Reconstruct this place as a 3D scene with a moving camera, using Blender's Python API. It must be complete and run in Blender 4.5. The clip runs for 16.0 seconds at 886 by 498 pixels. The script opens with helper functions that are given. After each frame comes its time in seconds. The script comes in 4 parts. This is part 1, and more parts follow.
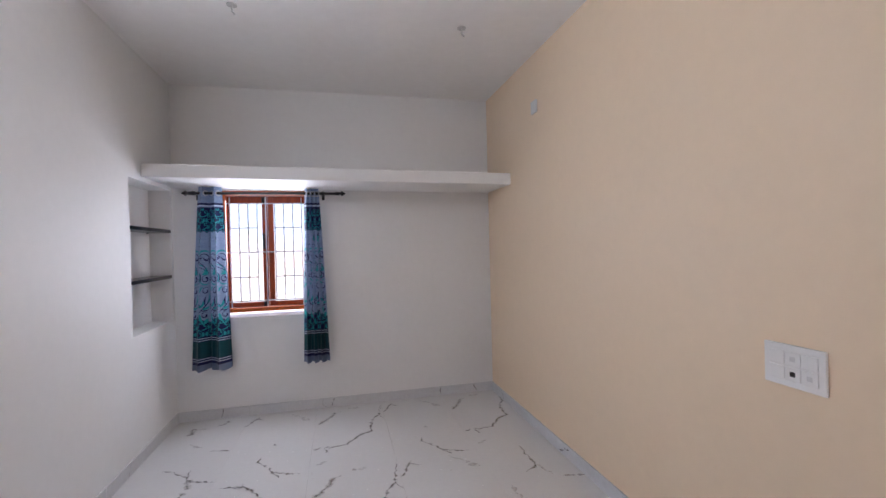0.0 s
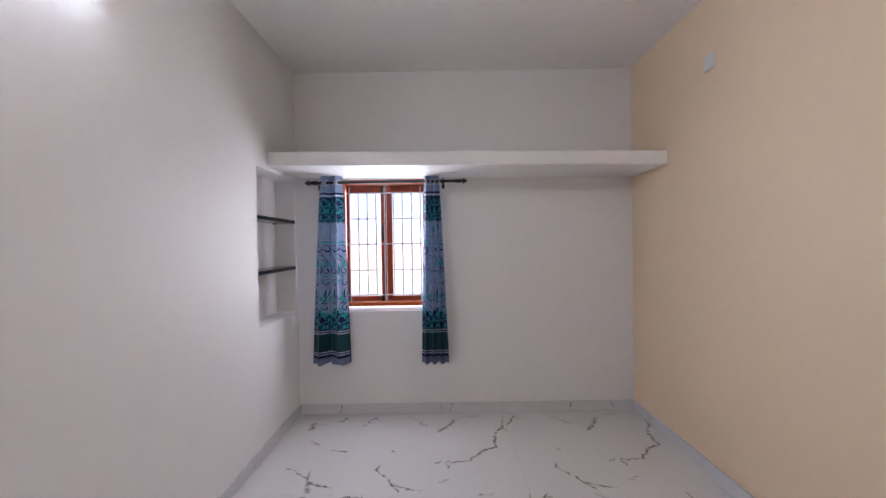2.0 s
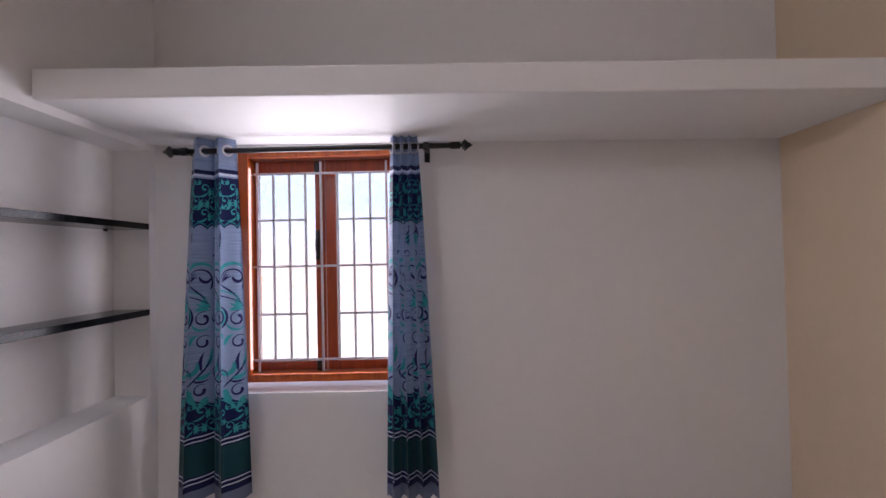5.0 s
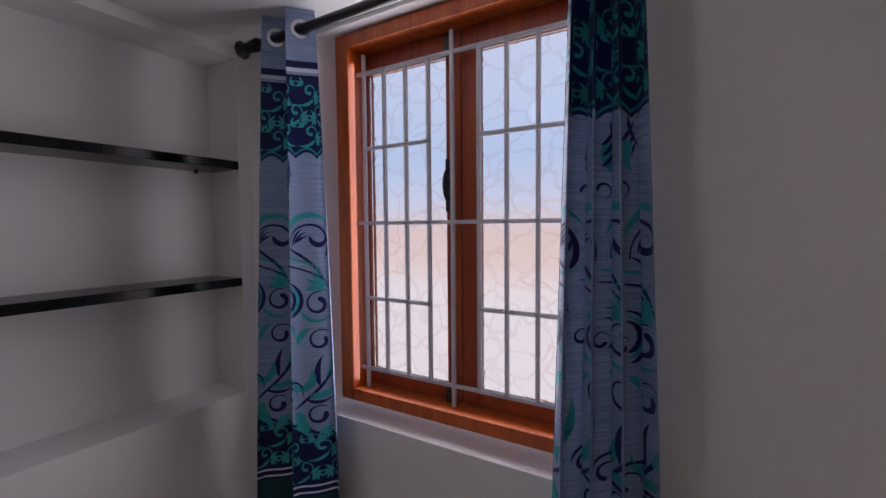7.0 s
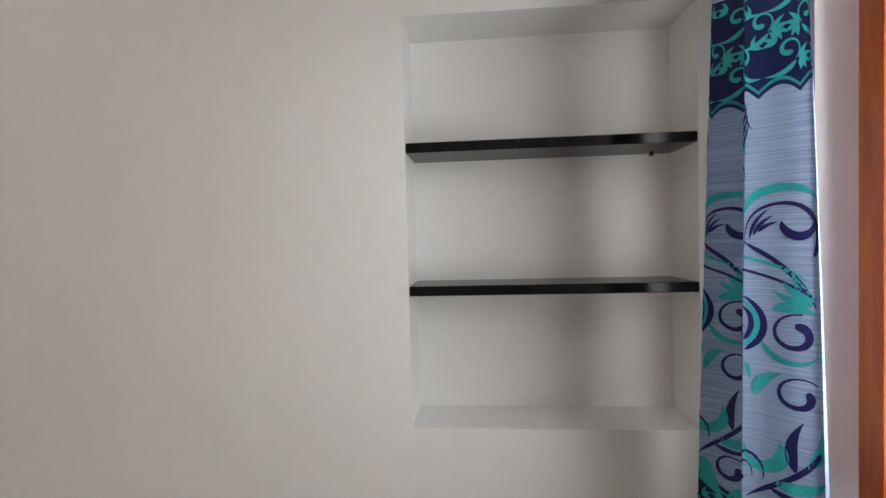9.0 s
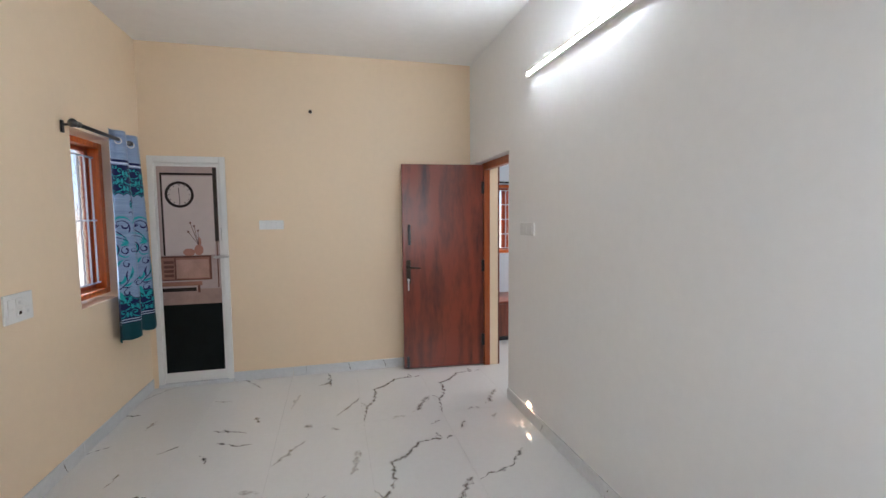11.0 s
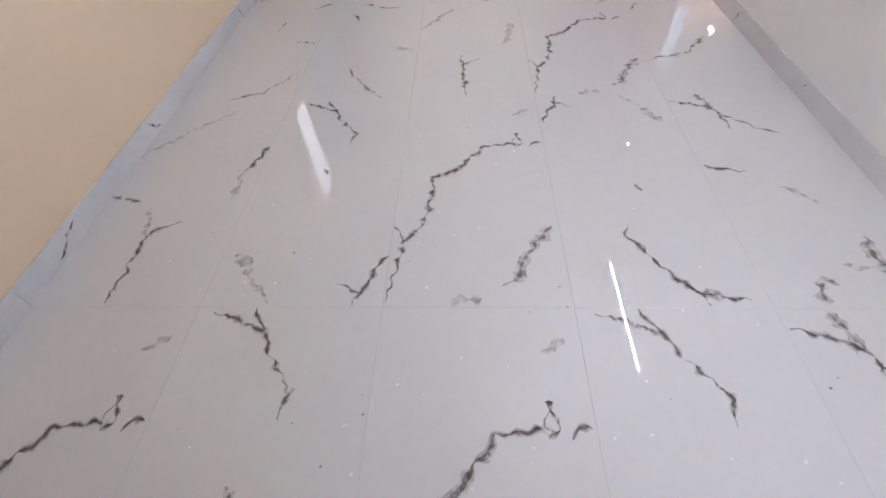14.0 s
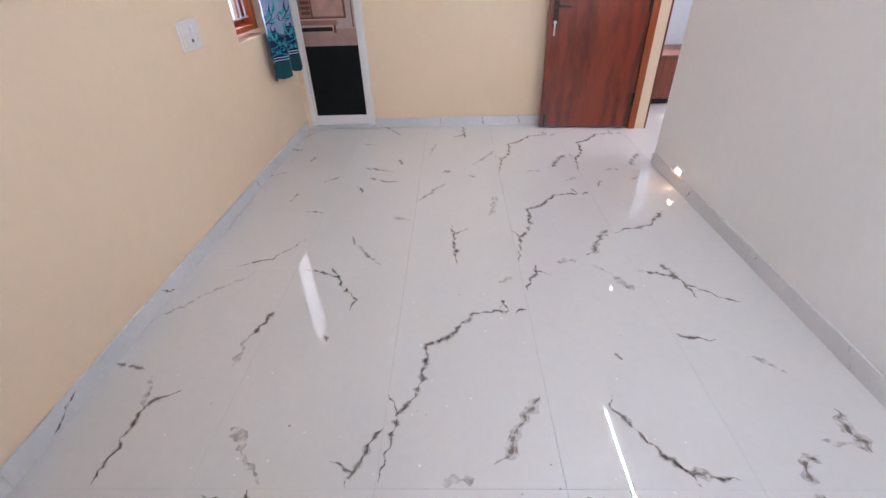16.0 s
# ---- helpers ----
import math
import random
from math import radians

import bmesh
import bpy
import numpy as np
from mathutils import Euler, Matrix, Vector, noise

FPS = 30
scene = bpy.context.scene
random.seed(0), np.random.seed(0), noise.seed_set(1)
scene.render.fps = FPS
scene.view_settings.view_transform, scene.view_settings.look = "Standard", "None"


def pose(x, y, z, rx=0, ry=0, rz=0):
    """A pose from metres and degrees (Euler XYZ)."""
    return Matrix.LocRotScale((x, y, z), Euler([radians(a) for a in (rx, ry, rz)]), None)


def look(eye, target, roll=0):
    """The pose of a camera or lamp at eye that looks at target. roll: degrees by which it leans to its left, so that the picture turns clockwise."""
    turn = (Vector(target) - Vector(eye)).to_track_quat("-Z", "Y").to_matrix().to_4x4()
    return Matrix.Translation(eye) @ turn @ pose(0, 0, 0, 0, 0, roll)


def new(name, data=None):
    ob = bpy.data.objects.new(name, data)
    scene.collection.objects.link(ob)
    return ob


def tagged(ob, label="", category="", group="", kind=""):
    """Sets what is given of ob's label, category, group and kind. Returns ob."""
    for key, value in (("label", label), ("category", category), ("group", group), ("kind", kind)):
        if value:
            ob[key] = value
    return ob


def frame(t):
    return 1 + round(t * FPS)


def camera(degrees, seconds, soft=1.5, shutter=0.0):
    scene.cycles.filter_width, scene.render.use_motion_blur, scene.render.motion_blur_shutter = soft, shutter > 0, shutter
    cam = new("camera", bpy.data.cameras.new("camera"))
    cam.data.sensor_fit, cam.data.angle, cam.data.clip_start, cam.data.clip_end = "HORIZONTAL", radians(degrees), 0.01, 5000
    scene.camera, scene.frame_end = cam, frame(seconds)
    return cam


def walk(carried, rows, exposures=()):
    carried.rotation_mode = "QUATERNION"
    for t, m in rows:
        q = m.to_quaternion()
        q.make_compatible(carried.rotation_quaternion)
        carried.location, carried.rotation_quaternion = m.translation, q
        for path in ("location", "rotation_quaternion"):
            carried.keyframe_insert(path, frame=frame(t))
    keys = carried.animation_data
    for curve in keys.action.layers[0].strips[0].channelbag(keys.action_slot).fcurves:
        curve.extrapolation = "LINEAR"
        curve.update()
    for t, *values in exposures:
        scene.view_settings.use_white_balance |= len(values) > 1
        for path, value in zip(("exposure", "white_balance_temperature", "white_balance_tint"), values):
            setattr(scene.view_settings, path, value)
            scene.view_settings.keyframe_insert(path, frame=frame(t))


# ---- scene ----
cam = camera(90.6, 16.0)
PATH = [
    (0, (1.445, -4.4, 1.53), (1.909, -2.455, 1.518), -1.45),
    (0.5, (1.464, -4.388, 1.57), (1.623, -2.394, 1.535), -1.5),
    (1, (1.491, -4.335, 1.584), (1.505, -2.336, 1.534), -1.4),
    (1.5, (1.396, -4.155, 1.566), (1.392, -2.156, 1.516), -1.3),
    (2, (1.311, -3.923, 1.507), (1.308, -1.923, 1.486), -0.9),
    (2.5, (1.311, -3.62, 1.512), (1.294, -1.62, 1.489), -0.8),
    (3, (1.315, -3.314, 1.55), (1.303, -1.314, 1.532), -0.8),
    (3.5, (1.294, -3.019, 1.57), (1.308, -1.019, 1.593), -1.0),
    (4, (1.326, -2.712, 1.559), (1.346, -0.713, 1.617), -1.0),
    (4.2, (1.347, -2.588, 1.563), (1.364, -0.589, 1.623), -1.1),
    (6.3, (1.416, -1.304, 1.524), (0.939, 0.637, 1.448), -0.3),
    (6.5, (1.408, -1.184, 1.529), (0.745, 0.701, 1.437), -0.5),
    (7, (1.397, -0.97, 1.508), (0.342, 0.726, 1.405), -0.5),
    (7.5, (1.349, -0.797, 1.516), (-0.099, 0.578, 1.396), -1.2),
    (8, (1.249, -0.696, 1.507), (-0.516, 0.24, 1.407), -1.4),
    (8.5, (1.2, -0.616, 1.512), (-0.77, -0.29, 1.403), -1.1),
    (9, (1.22, -0.64, 1.473), (-0.773, -0.796, 1.418), -1.5),
    (9.5, (1.225, -0.445, 1.532), (-0.508, -1.435, 1.409), -1.5),
    (10, (1.307, -0.443, 1.54), (-0.041, -1.916, 1.427), -1.7),
    (10.2, (1.325, -0.449, 1.537), (0.162, -2.072, 1.431), -1.4),
    (12.3, (1.523, -0.479, 1.511), (1.599, -2.464, 1.273), -0.7),
    (12.5, (1.538, -0.491, 1.482), (1.63, -2.457, 1.128), -0.8),
    (13, (1.551, -0.538, 1.389), (1.67, -2.383, 0.627), -1.8),
    (13.5, (1.549, -0.545, 1.274), (1.674, -2.131, 0.062), -3.0),
    (14, (1.543, -0.539, 1.187), (1.649, -1.81, -0.353), -3.9),
    (14.5, (1.538, -0.534, 1.162), (1.625, -1.612, -0.52), -4.1),
    (15, (1.538, -0.557, 1.236), (1.624, -1.711, -0.395), -4.0),
    (15.5, (1.54, -0.57, 1.325), (1.621, -1.961, -0.109), -3.0),
    (16, (1.541, -0.551, 1.396), (1.603, -2.213, 0.286), -2.0),
]
EXPOSURES = [(0, 0.98, 6100, 19), (2.5, 0.95, 6350, 23), (4.2, 0.95, 6600, 28), (6.3, -0.45, 6450, 27), (7.5, -0.48, 6500, 24), (8.0, -0.5, 6500, 20), (8.5, 0.45, 6750, 19), (9.0, 0.8, 6850, 10), (9.5, 0.88, 6850, 11), (10.2, 0.94, 6600, 8), (12.3, 1.38, 5900, 13), (13.5, 1.48, 5950, 15), (14.5, 1.48, 6200, 20), (16, 1.52, 6080, 19)]
walk(cam, [(t, look(eye, target, roll)) for t, eye, target, roll in PATH], EXPOSURES)

# ---- world and light ----
W, L, H = 3.0, -4.84, 3.05
world = bpy.data.worlds.new("world")
scene.world = world
world.use_nodes = True
sky = world.node_tree.nodes.new("ShaderNodeTexSky")
sky.sky_type, sky.sun_disc = "NISHITA", False
sky.sun_elevation, sky.sun_rotation = radians(50), radians(200)
bg = world.node_tree.nodes["Background"]
bg.inputs["Strength"].default_value = 0.12
world.node_tree.links.new(sky.outputs[0], bg.inputs[0])

sun = new("sun", bpy.data.lights.new("sun", "SUN"))
sun.data.energy, sun.data.angle, sun.data.color = 2.5, radians(0.5), (1, 0.95, 0.88)
sun.matrix_world = look((0, -8, 12), (0, 0, 0))


def area_lamp(name, eye, target, sx, sy, watts, colour):
    lamp = new(name, bpy.data.lights.new(name, "AREA"))
    lamp.data.shape, lamp.data.size, lamp.data.size_y = "RECTANGLE", sx, sy
    lamp.data.energy, lamp.data.color = watts, colour
    lamp.data.spread = radians(162)
    lamp.matrix_world = look(eye, target)
    return lamp


area_lamp("window_daylight", (0.785, 0.07, 1.515), (0.785, -3, 1.515), 0.72, 1.0, 7.9, (0.90, 0.95, 1.0)).data.spread = radians(172)
area_lamp("side_window_daylight", (W + 0.05, -4.05, 1.52), (0, -3.9, 1.4), 0.30, 1.04, 1.5, (0.95, 0.97, 1.0))


# ---- materials ----
def mat(name, rgb, rough=0.6, metal=0.0, var=0.06, scale=6.0, bump=0.0, bump_scale=80.0, spec=0.5, coat=0.0):
    """A procedural surface: two scales of tone variation and a fine relief."""
    m = bpy.data.materials.new(name)
    m.use_nodes = True
    n, k = m.node_tree.nodes, m.node_tree.links
    b = n["Principled BSDF"]
    b.inputs["Roughness"].default_value, b.inputs["Metallic"].default_value = rough, metal
    b.inputs["Specular IOR Level"].default_value, b.inputs["Coat Weight"].default_value = spec, coat
    tc = n.new("ShaderNodeTexCoord")
    n1, n2 = n.new("ShaderNodeTexNoise"), n.new("ShaderNodeTexNoise")
    n1.inputs["Scale"].default_value, n2.inputs["Scale"].default_value = scale, scale * 14
    n1.inputs["Detail"].default_value, n2.inputs["Detail"].default_value = 5, 3
    for t in (n1, n2):
        k.new(tc.outputs["Object"], t.inputs["Vector"])
    add = n.new("ShaderNodeMath")
    add.operation = "ADD"
    k.new(n1.outputs["Fac"], add.inputs[0])
    k.new(n2.outputs["Fac"], add.inputs[1])
    mr = n.new("ShaderNodeMapRange")
    mr.inputs["From Min"].default_value, mr.inputs["From Max"].default_value = 0.7, 1.3
    mr.inputs["To Min"].default_value, mr.inputs["To Max"].default_value = 1 - var, 1 + var
    k.new(add.outputs[0], mr.inputs["Value"])
    mul = n.new("ShaderNodeVectorMath")
    mul.operation = "SCALE"
    mul.inputs[0].default_value = rgb
    k.new(mr.outputs[0], mul.inputs["Scale"])
    k.new(mul.outputs[0], b.inputs["Base Color"])
    if bump:
        nb = n.new("ShaderNodeTexNoise")
        nb.inputs["Scale"].default_value, nb.inputs["Detail"].default_value = bump_scale, 4
        k.new(tc.outputs["Object"], nb.inputs["Vector"])
        bp = n.new("ShaderNodeBump")
        bp.inputs["Strength"].default_value, bp.inputs["Distance"].default_value = bump, 0.004
        k.new(nb.outputs["Fac"], bp.inputs["Height"])
        k.new(bp.outputs[0], b.inputs["Normal"])
    return m


def wood_mat(name, dark, light, rough=0.35, scale=3.0, stretch=(9, 9, 0.7), coat=0.2):
    """Varnished wood with grain along z."""
    m = bpy.data.materials.new(name)
    m.use_nodes = True
    n, k = m.node_tree.nodes, m.node_tree.links
    b = n["Principled BSDF"]
    b.inputs["Roughness"].default_value, b.inputs["Coat Weight"].default_value = rough, coat
    b.inputs["Coat Roughness"].default_value = 0.25
    tc, mp = n.new("ShaderNodeTexCoord"), n.new("ShaderNodeMapping")
    mp.inputs["Scale"].default_value = stretch
    k.new(tc.outputs["Object"], mp.inputs["Vector"])
    n1, n2 = n.new("ShaderNodeTexNoise"), n.new("ShaderNodeTexNoise")
    n1.inputs["Scale"].default_value, n1.inputs["Detail"].default_value, n1.inputs["Distortion"].default_value = scale, 6, 1.2
    n2.inputs["Scale"].default_value, n2.inputs["Detail"].default_value = scale * 9, 3
    k.new(mp.outputs[0], n1.inputs["Vector"])
    k.new(mp.outputs[0], n2.inputs["Vector"])
    mx = n.new("ShaderNodeMath")
    mx.operation = "MULTIPLY_ADD"
    mx.inputs[1].default_value = 0.35
    k.new(n2.outputs["Fac"], mx.inputs[0])
    k.new(n1.outputs["Fac"], mx.inputs[2])
    r = n.new("ShaderNodeValToRGB")
    r.color_ramp.elements[0].position, r.color_ramp.elements[1].position = 0.45, 0.9
    r.color_ramp.elements[0].color, r.color_ramp.elements[1].color = (*dark, 1), (*light, 1)
    k.new(mx.outputs[0], r.inputs[0])
    k.new(r.outputs[0], b.inputs["Base Color"])
    bp = n.new("ShaderNodeBump")
    bp.inputs["Strength"].default_value, bp.inputs["Distance"].default_value = 0.15, 0.002
    k.new(mx.outputs[0], bp.inputs["Height"])
    k.new(bp.outputs[0], b.inputs["Normal"])
    return m


def glow_mat(name, rgb, strength):
    m = bpy.data.materials.new(name)
    m.use_nodes = True
    b = m.node_tree.nodes["Principled BSDF"]
    b.inputs["Emission Color"].default_value, b.inputs["Emission Strength"].default_value = (*rgb, 1), strength
    b.inputs["Base Color"].default_value = (*rgb, 1)
    return m


M_WHITE = mat("white_wall_paint", (0.84, 0.832, 0.82), 0.55, var=0.015, scale=1.3, bump=0.08, bump_scale=60)
M_CREAM = mat("cream_wall_paint", (0.84, 0.665, 0.475), 0.5, var=0.016, scale=1.3, bump=0.07, bump_scale=60)
M_HALL = mat("pale_blue_wall_paint", (0.66, 0.72, 0.80), 0.6, var=0.03, scale=1.5, bump=0.1, bump_scale=60)
M_CEIL = mat("ceiling_paint", (0.90, 0.885, 0.87), 0.7, var=0.02, scale=1.0, bump=0.08, bump_scale=50)
M_TILE = mat("polished_marble_tile", (0.71, 0.70, 0.692), 0.014, var=0.02, scale=2.0, spec=0.6)
M_GROUT = mat("tile_joint", (0.62, 0.60, 0.57), 0.8, var=0.1, scale=20)
M_SKIRT = mat("skirting_tile", (0.69, 0.69, 0.70), 0.15, var=0.05, scale=3.0)
M_TEAK = wood_mat("orange_teak", (0.42, 0.060, 0.006), (0.68, 0.150, 0.014))
M_SASH = wood_mat("red_teak_sash", (0.26, 0.030, 0.005), (0.46, 0.070, 0.010))
M_DOOR = wood_mat("reddish_brown_veneer", (0.085, 0.018, 0.010), (0.26, 0.062, 0.030), 0.3, 2.2, (5, 5, 0.45))
M_JAMB = wood_mat("brown_teak_jamb", (0.23, 0.038, 0.005), (0.40, 0.088, 0.010))
M_GRANITE = mat("black_granite", (0.007, 0.007, 0.008), 0.16, var=0.5, scale=60, spec=0.2)
M_BLACK = mat("black_enamel", (0.012, 0.011, 0.012), 0.3, var=0.2, scale=30)
M_GRILLE = mat("pale_grey_grille_paint", (0.70, 0.70, 0.74), 0.4, var=0.06, scale=20)
M_PVC = mat("white_pvc", (0.80, 0.79, 0.77), 0.3, var=0.02, scale=5)
M_PLATE = mat("white_switch_plastic", (0.82, 0.81, 0.79), 0.25, var=0.015, scale=12)
M_STEEL = mat("brushed_steel", (0.62, 0.61, 0.60), 0.3, 1.0, var=0.08, scale=40)
M_BRASS = mat("antique_bronze", (0.05, 0.035, 0.025), 0.35, 0.8, var=0.2, scale=40)
M_TUBE = glow_mat("led_tube_glow", (0.87, 0.94, 1.0), 118.0)

M_OUT = bpy.data.materials.new("bright_outdoors")
M_OUT.use_nodes = True
n, k = M_OUT.node_tree.nodes, M_OUT.node_tree.links
tc, sp, rp = n.new("ShaderNodeTexCoord"), n.new("ShaderNodeSeparateXYZ"), n.new("ShaderNodeValToRGB")
k.new(tc.outputs["Object"], sp.inputs[0])
mr = n.new("ShaderNodeMapRange")
mr.inputs["From Min"].default_value, mr.inputs["From Max"].default_value = -0.5, 4.0
k.new(sp.outputs["Z"], mr.inputs["Value"])
k.new(mr.outputs[0], rp.inputs[0])
e = rp.color_ramp.elements
e[0].position, e[0].color = 0.30, (1.0, 0.97, 0.95, 1)
e[1].position, e[1].color = 1.0, (0.75, 0.85, 1.0, 1)
for pos, c in ((0.36, (0.96, 0.80, 0.72, 1)), (0.43, (0.93, 0.76, 0.68, 1)), (0.50, (0.74, 0.83, 0.98, 1)), (0.60, (0.56, 0.76, 1.0, 1))):
    q = rp.color_ramp.elements.new(pos)
    q.color = c
b = n["Principled BSDF"]
k.new(rp.outputs[0], b.inputs["Emission Color"])
b.inputs["Emission Strength"].default_value = 1.08
b.inputs["Base Color"].default_value = (0, 0, 0, 1)


# Dimmer copy of the glowing view, so the floor mirrors it less strongly
M_OUT_DIM = M_OUT.copy()
M_OUT_DIM.name = "shaded_outdoors"
M_OUT_DIM.node_tree.nodes["Principled BSDF"].inputs["Emission Strength"].default_value = 0.75


# ---- mesh helpers ----
def box(bm, x0, x1, y0, y1, z0, z1, bevel=0.0):
    r = bmesh.ops.create_cube(bm, size=1.0, matrix=Matrix.LocRotScale(((x0 + x1) / 2, (y0 + y1) / 2, (z0 + z1) / 2), None, (x1 - x0, y1 - y0, z1 - z0)))
    if bevel:
        edges = list({e for v in r["verts"] for e in v.link_edges})
        bmesh.ops.bevel(bm, geom=edges, offset=bevel, segments=2, affect="EDGES", profile=0.5)
    return bm


def one_box(*a, **k):
    return box(bmesh.new(), *a, **k)


def rod(bm, a, b, r, r2=None, seg=14):
    a, b = Vector(a), Vector(b)
    d = b - a
    m = Matrix.Translation((a + b) / 2) @ d.to_track_quat("Z", "Y").to_matrix().to_4x4()
    bmesh.ops.create_cone(bm, cap_ends=True, segments=seg, radius1=r, radius2=r if r2 is None else r2, depth=d.length, matrix=m)
    return bm


def ball(bm, c, r, sx=1, sy=1, sz=1):
    bmesh.ops.create_uvsphere(bm, u_segments=16, v_segments=10, radius=r, matrix=Matrix.LocRotScale(c, None, (sx, sy, sz)))
    return bm


def part(name, bm, material, parent=None, label="", smooth=False):
    me = bpy.data.meshes.new(name)
    bmesh.ops.recalc_face_normals(bm, faces=bm.faces)
    bm.to_mesh(me)
    bm.free()
    me.materials.append(material)
    if smooth:
        for p in me.polygons:
            p.use_smooth = True
    ob = new(name, me)
    ob.parent = parent
    if label:
        tagged(ob, label)
    return ob


def thing(name, label, category, at=(0, 0, 0), group=""):
    """An Empty at the base of a thing; parts are made in world metres, so the base stays a mere handle."""
    e = new(name)
    e.empty_display_size = 0.05
    return tagged(e, label, category, group)


def slab(bm, u0, u1, v0, v1, holes, place):
    """A sheet with thickness and holes through it. place(u, v, side) gives a corner; side is 0 in the room, 1 behind."""
    us = sorted({u0, u1, *[h[0] for h in holes], *[h[1] for h in holes]})
    vs = sorted({v0, v1, *[h[2] for h in holes], *[h[3] for h in holes]})

    def solid(i, j):
        if not (0 <= i < len(us) - 1 and 0 <= j < len(vs) - 1):
            return False
        cu, cv = (us[i] + us[i + 1]) / 2, (vs[j] + vs[j + 1]) / 2
        return not any(h[0] < cu < h[1] and h[2] < cv < h[3] for h in holes)

    verts = {}

    def vert(i, j, s):
        if (i, j, s) not in verts:
            verts[i, j, s] = bm.verts.new(place(us[i], vs[j], s))
        return verts[i, j, s]

    for i in range(len(us) - 1):
        for j in range(len(vs) - 1):
            if not solid(i, j):
                continue
            for s in (0, 1):
                bm.faces.new([vert(i, j, s), vert(i + 1, j, s), vert(i + 1, j + 1, s), vert(i, j + 1, s)])
            for di, dj, p, q in ((-1, 0, (i, j), (i, j + 1)), (1, 0, (i + 1, j), (i + 1, j + 1)), (0, -1, (i, j), (i + 1, j)), (0, 1, (i, j + 1), (i + 1, j + 1))):
                if not solid(i + di, j + dj):
                    bm.faces.new([vert(*p, 0), vert(*q, 0), vert(*q, 1), vert(*p, 1)])
    return bm


# ---- room shell ----
T = 0.23
NICHE = (-0.835, -0.048, 0.932, 2.085)
DOORWAY = (-4.70, -3.81, -0.1, 2.055)
WIN = (0.335, 1.235, 0.918, 2.1)
WIN2 = (-4.33, -3.785, 0.94, 2.12)
BATH = (2.33, 2.95, -0.1, 2.08)

bm = slab(bmesh.new(), L - T, T, -0.1, H, [NICHE, DOORWAY], lambda u, v, s: (-T * s, u, v))
box(bm, -T - 0.002, -0.17, NICHE[0] - 0.02, NICHE[1] + 0.02, NICHE[2] - 0.02, NICHE[3] + 0.02)
tagged(part("wall_west", bm, M_WHITE), "smooth white painted wall with a recessed shelf niche", "wall", kind="structure")
bm = slab(bmesh.new(), 0.0, W, -0.1, H, [WIN], lambda u, v, s: (u, T * s, v))
tagged(part("wall_north", bm, M_WHITE), "white painted wall with the curtained window", "wall", kind="structure")
bm = slab(bmesh.new(), L - T, T, -0.1, H, [WIN2], lambda u, v, s: (W + T * s, u, v))
tagged(part("wall_east", bm, M_CREAM), "cream peach painted wall with a small window", "wall", kind="structure")
bm = slab(bmesh.new(), 0.0, W, -0.1, H, [BATH], lambda u, v, s: (u, L - T * s, v))
tagged(part("wall_south", bm, M_CREAM), "cream painted wall behind the open door", "wall", kind="structure")
tagged(part("ceiling", one_box(-T, W + T, L - T, T, H, H + 0.12), M_CEIL), "plain white plastered ceiling", "ceiling", kind="structure")
bm = one_box(0.002, W - 0.002, -0.636, -0.002, 2.082, 2.186, bevel=0.006)
for v in bm.verts:
    v.co.z += 0.034 * (1 - v.co.x / W)
tagged(part("ledge", bm, M_WHITE), "white plastered concrete loft slab across the wall", "loft shelf", kind="structure")

# ---- adjoining room seen through the doorway ----
HY = -6.0
HWIN = (-1.385, -0.43, 1.02, 1.95)
bm = slab(bmesh.new(), -3.2, 0.0, -0.1, H, [HWIN], lambda u, v, q: (u, HY - T * q, v))
tagged(part("wall_hall_far", bm, M_HALL), "pale blue-white wall of the adjoining room", "wall", kind="structure")
tagged(part("wall_hall_side", one_box(-3.4, -3.2, HY - T, T, -0.1, H), M_HALL), "pale side wall of the adjoining room", "wall", kind="structure")
tagged(part("wall_hall_end", one_box(-3.2, -T, T - 0.1, T, -0.1, H), M_HALL), "pale end wall of the adjoining room", "wall", kind="structure")
tagged(part("wall_hall_near", one_box(-T, 0.0, HY, L - T - 0.002, -0.1, H), M_CREAM), "cream wall of the adjoining room", "wall", kind="structure")
tagged(part("ceiling_hall", one_box(-3.2, -T - 0.002, HY, T - 0.1, H, H + 0.12), M_CEIL), "white ceiling of the adjoining room", "ceiling", kind="structure")
tagged(part("floor_hall", one_box(-3.2, -T, HY, T - 0.1, -0.1, -0.002), M_TILE), "polished pale tile floor of the adjoining room", "floor", kind="structure")
tagged(part("trim", one_box(-T + 0.003, -0.142, -4.698, -4.636, 0.0, 2.05), M_CREAM), "cream painted door reveal", "trim", kind="structure")
# Unseen fill lamp without a fixture, added to brighten the adjoining room
area_lamp("hall_ceiling_light", (-1.7, -3.4, 3.0), (-1.7, -3.4, 0), 2.2, 2.6, 24, (1.0, 0.98, 0.95))

# ---- floor ----
floor = tagged(part("floor", one_box(-T, W + T, L - T, T, -0.12, -0.012), M_GROUT), "polished white marble-look tiles with grey veins", "floor", kind="structure")


# ---- skirting ----
def skirting(name, spans, place, label):
    holder = tagged(new(name), label, "skirting", kind="structure")
    for i, (a, b) in enumerate(spans):
        bm = place(a + 0.0006, b - 0.0006)
        part("skirting_tile", bm, M_SKIRT, holder)


def runs(a, b, first, step=1.2):
    cuts = [a] + [first + step * i for i in range(-6, 7) if a + 0.02 < first + step * i < b - 0.02] + [b]
    return list(zip(cuts, cuts[1:]))


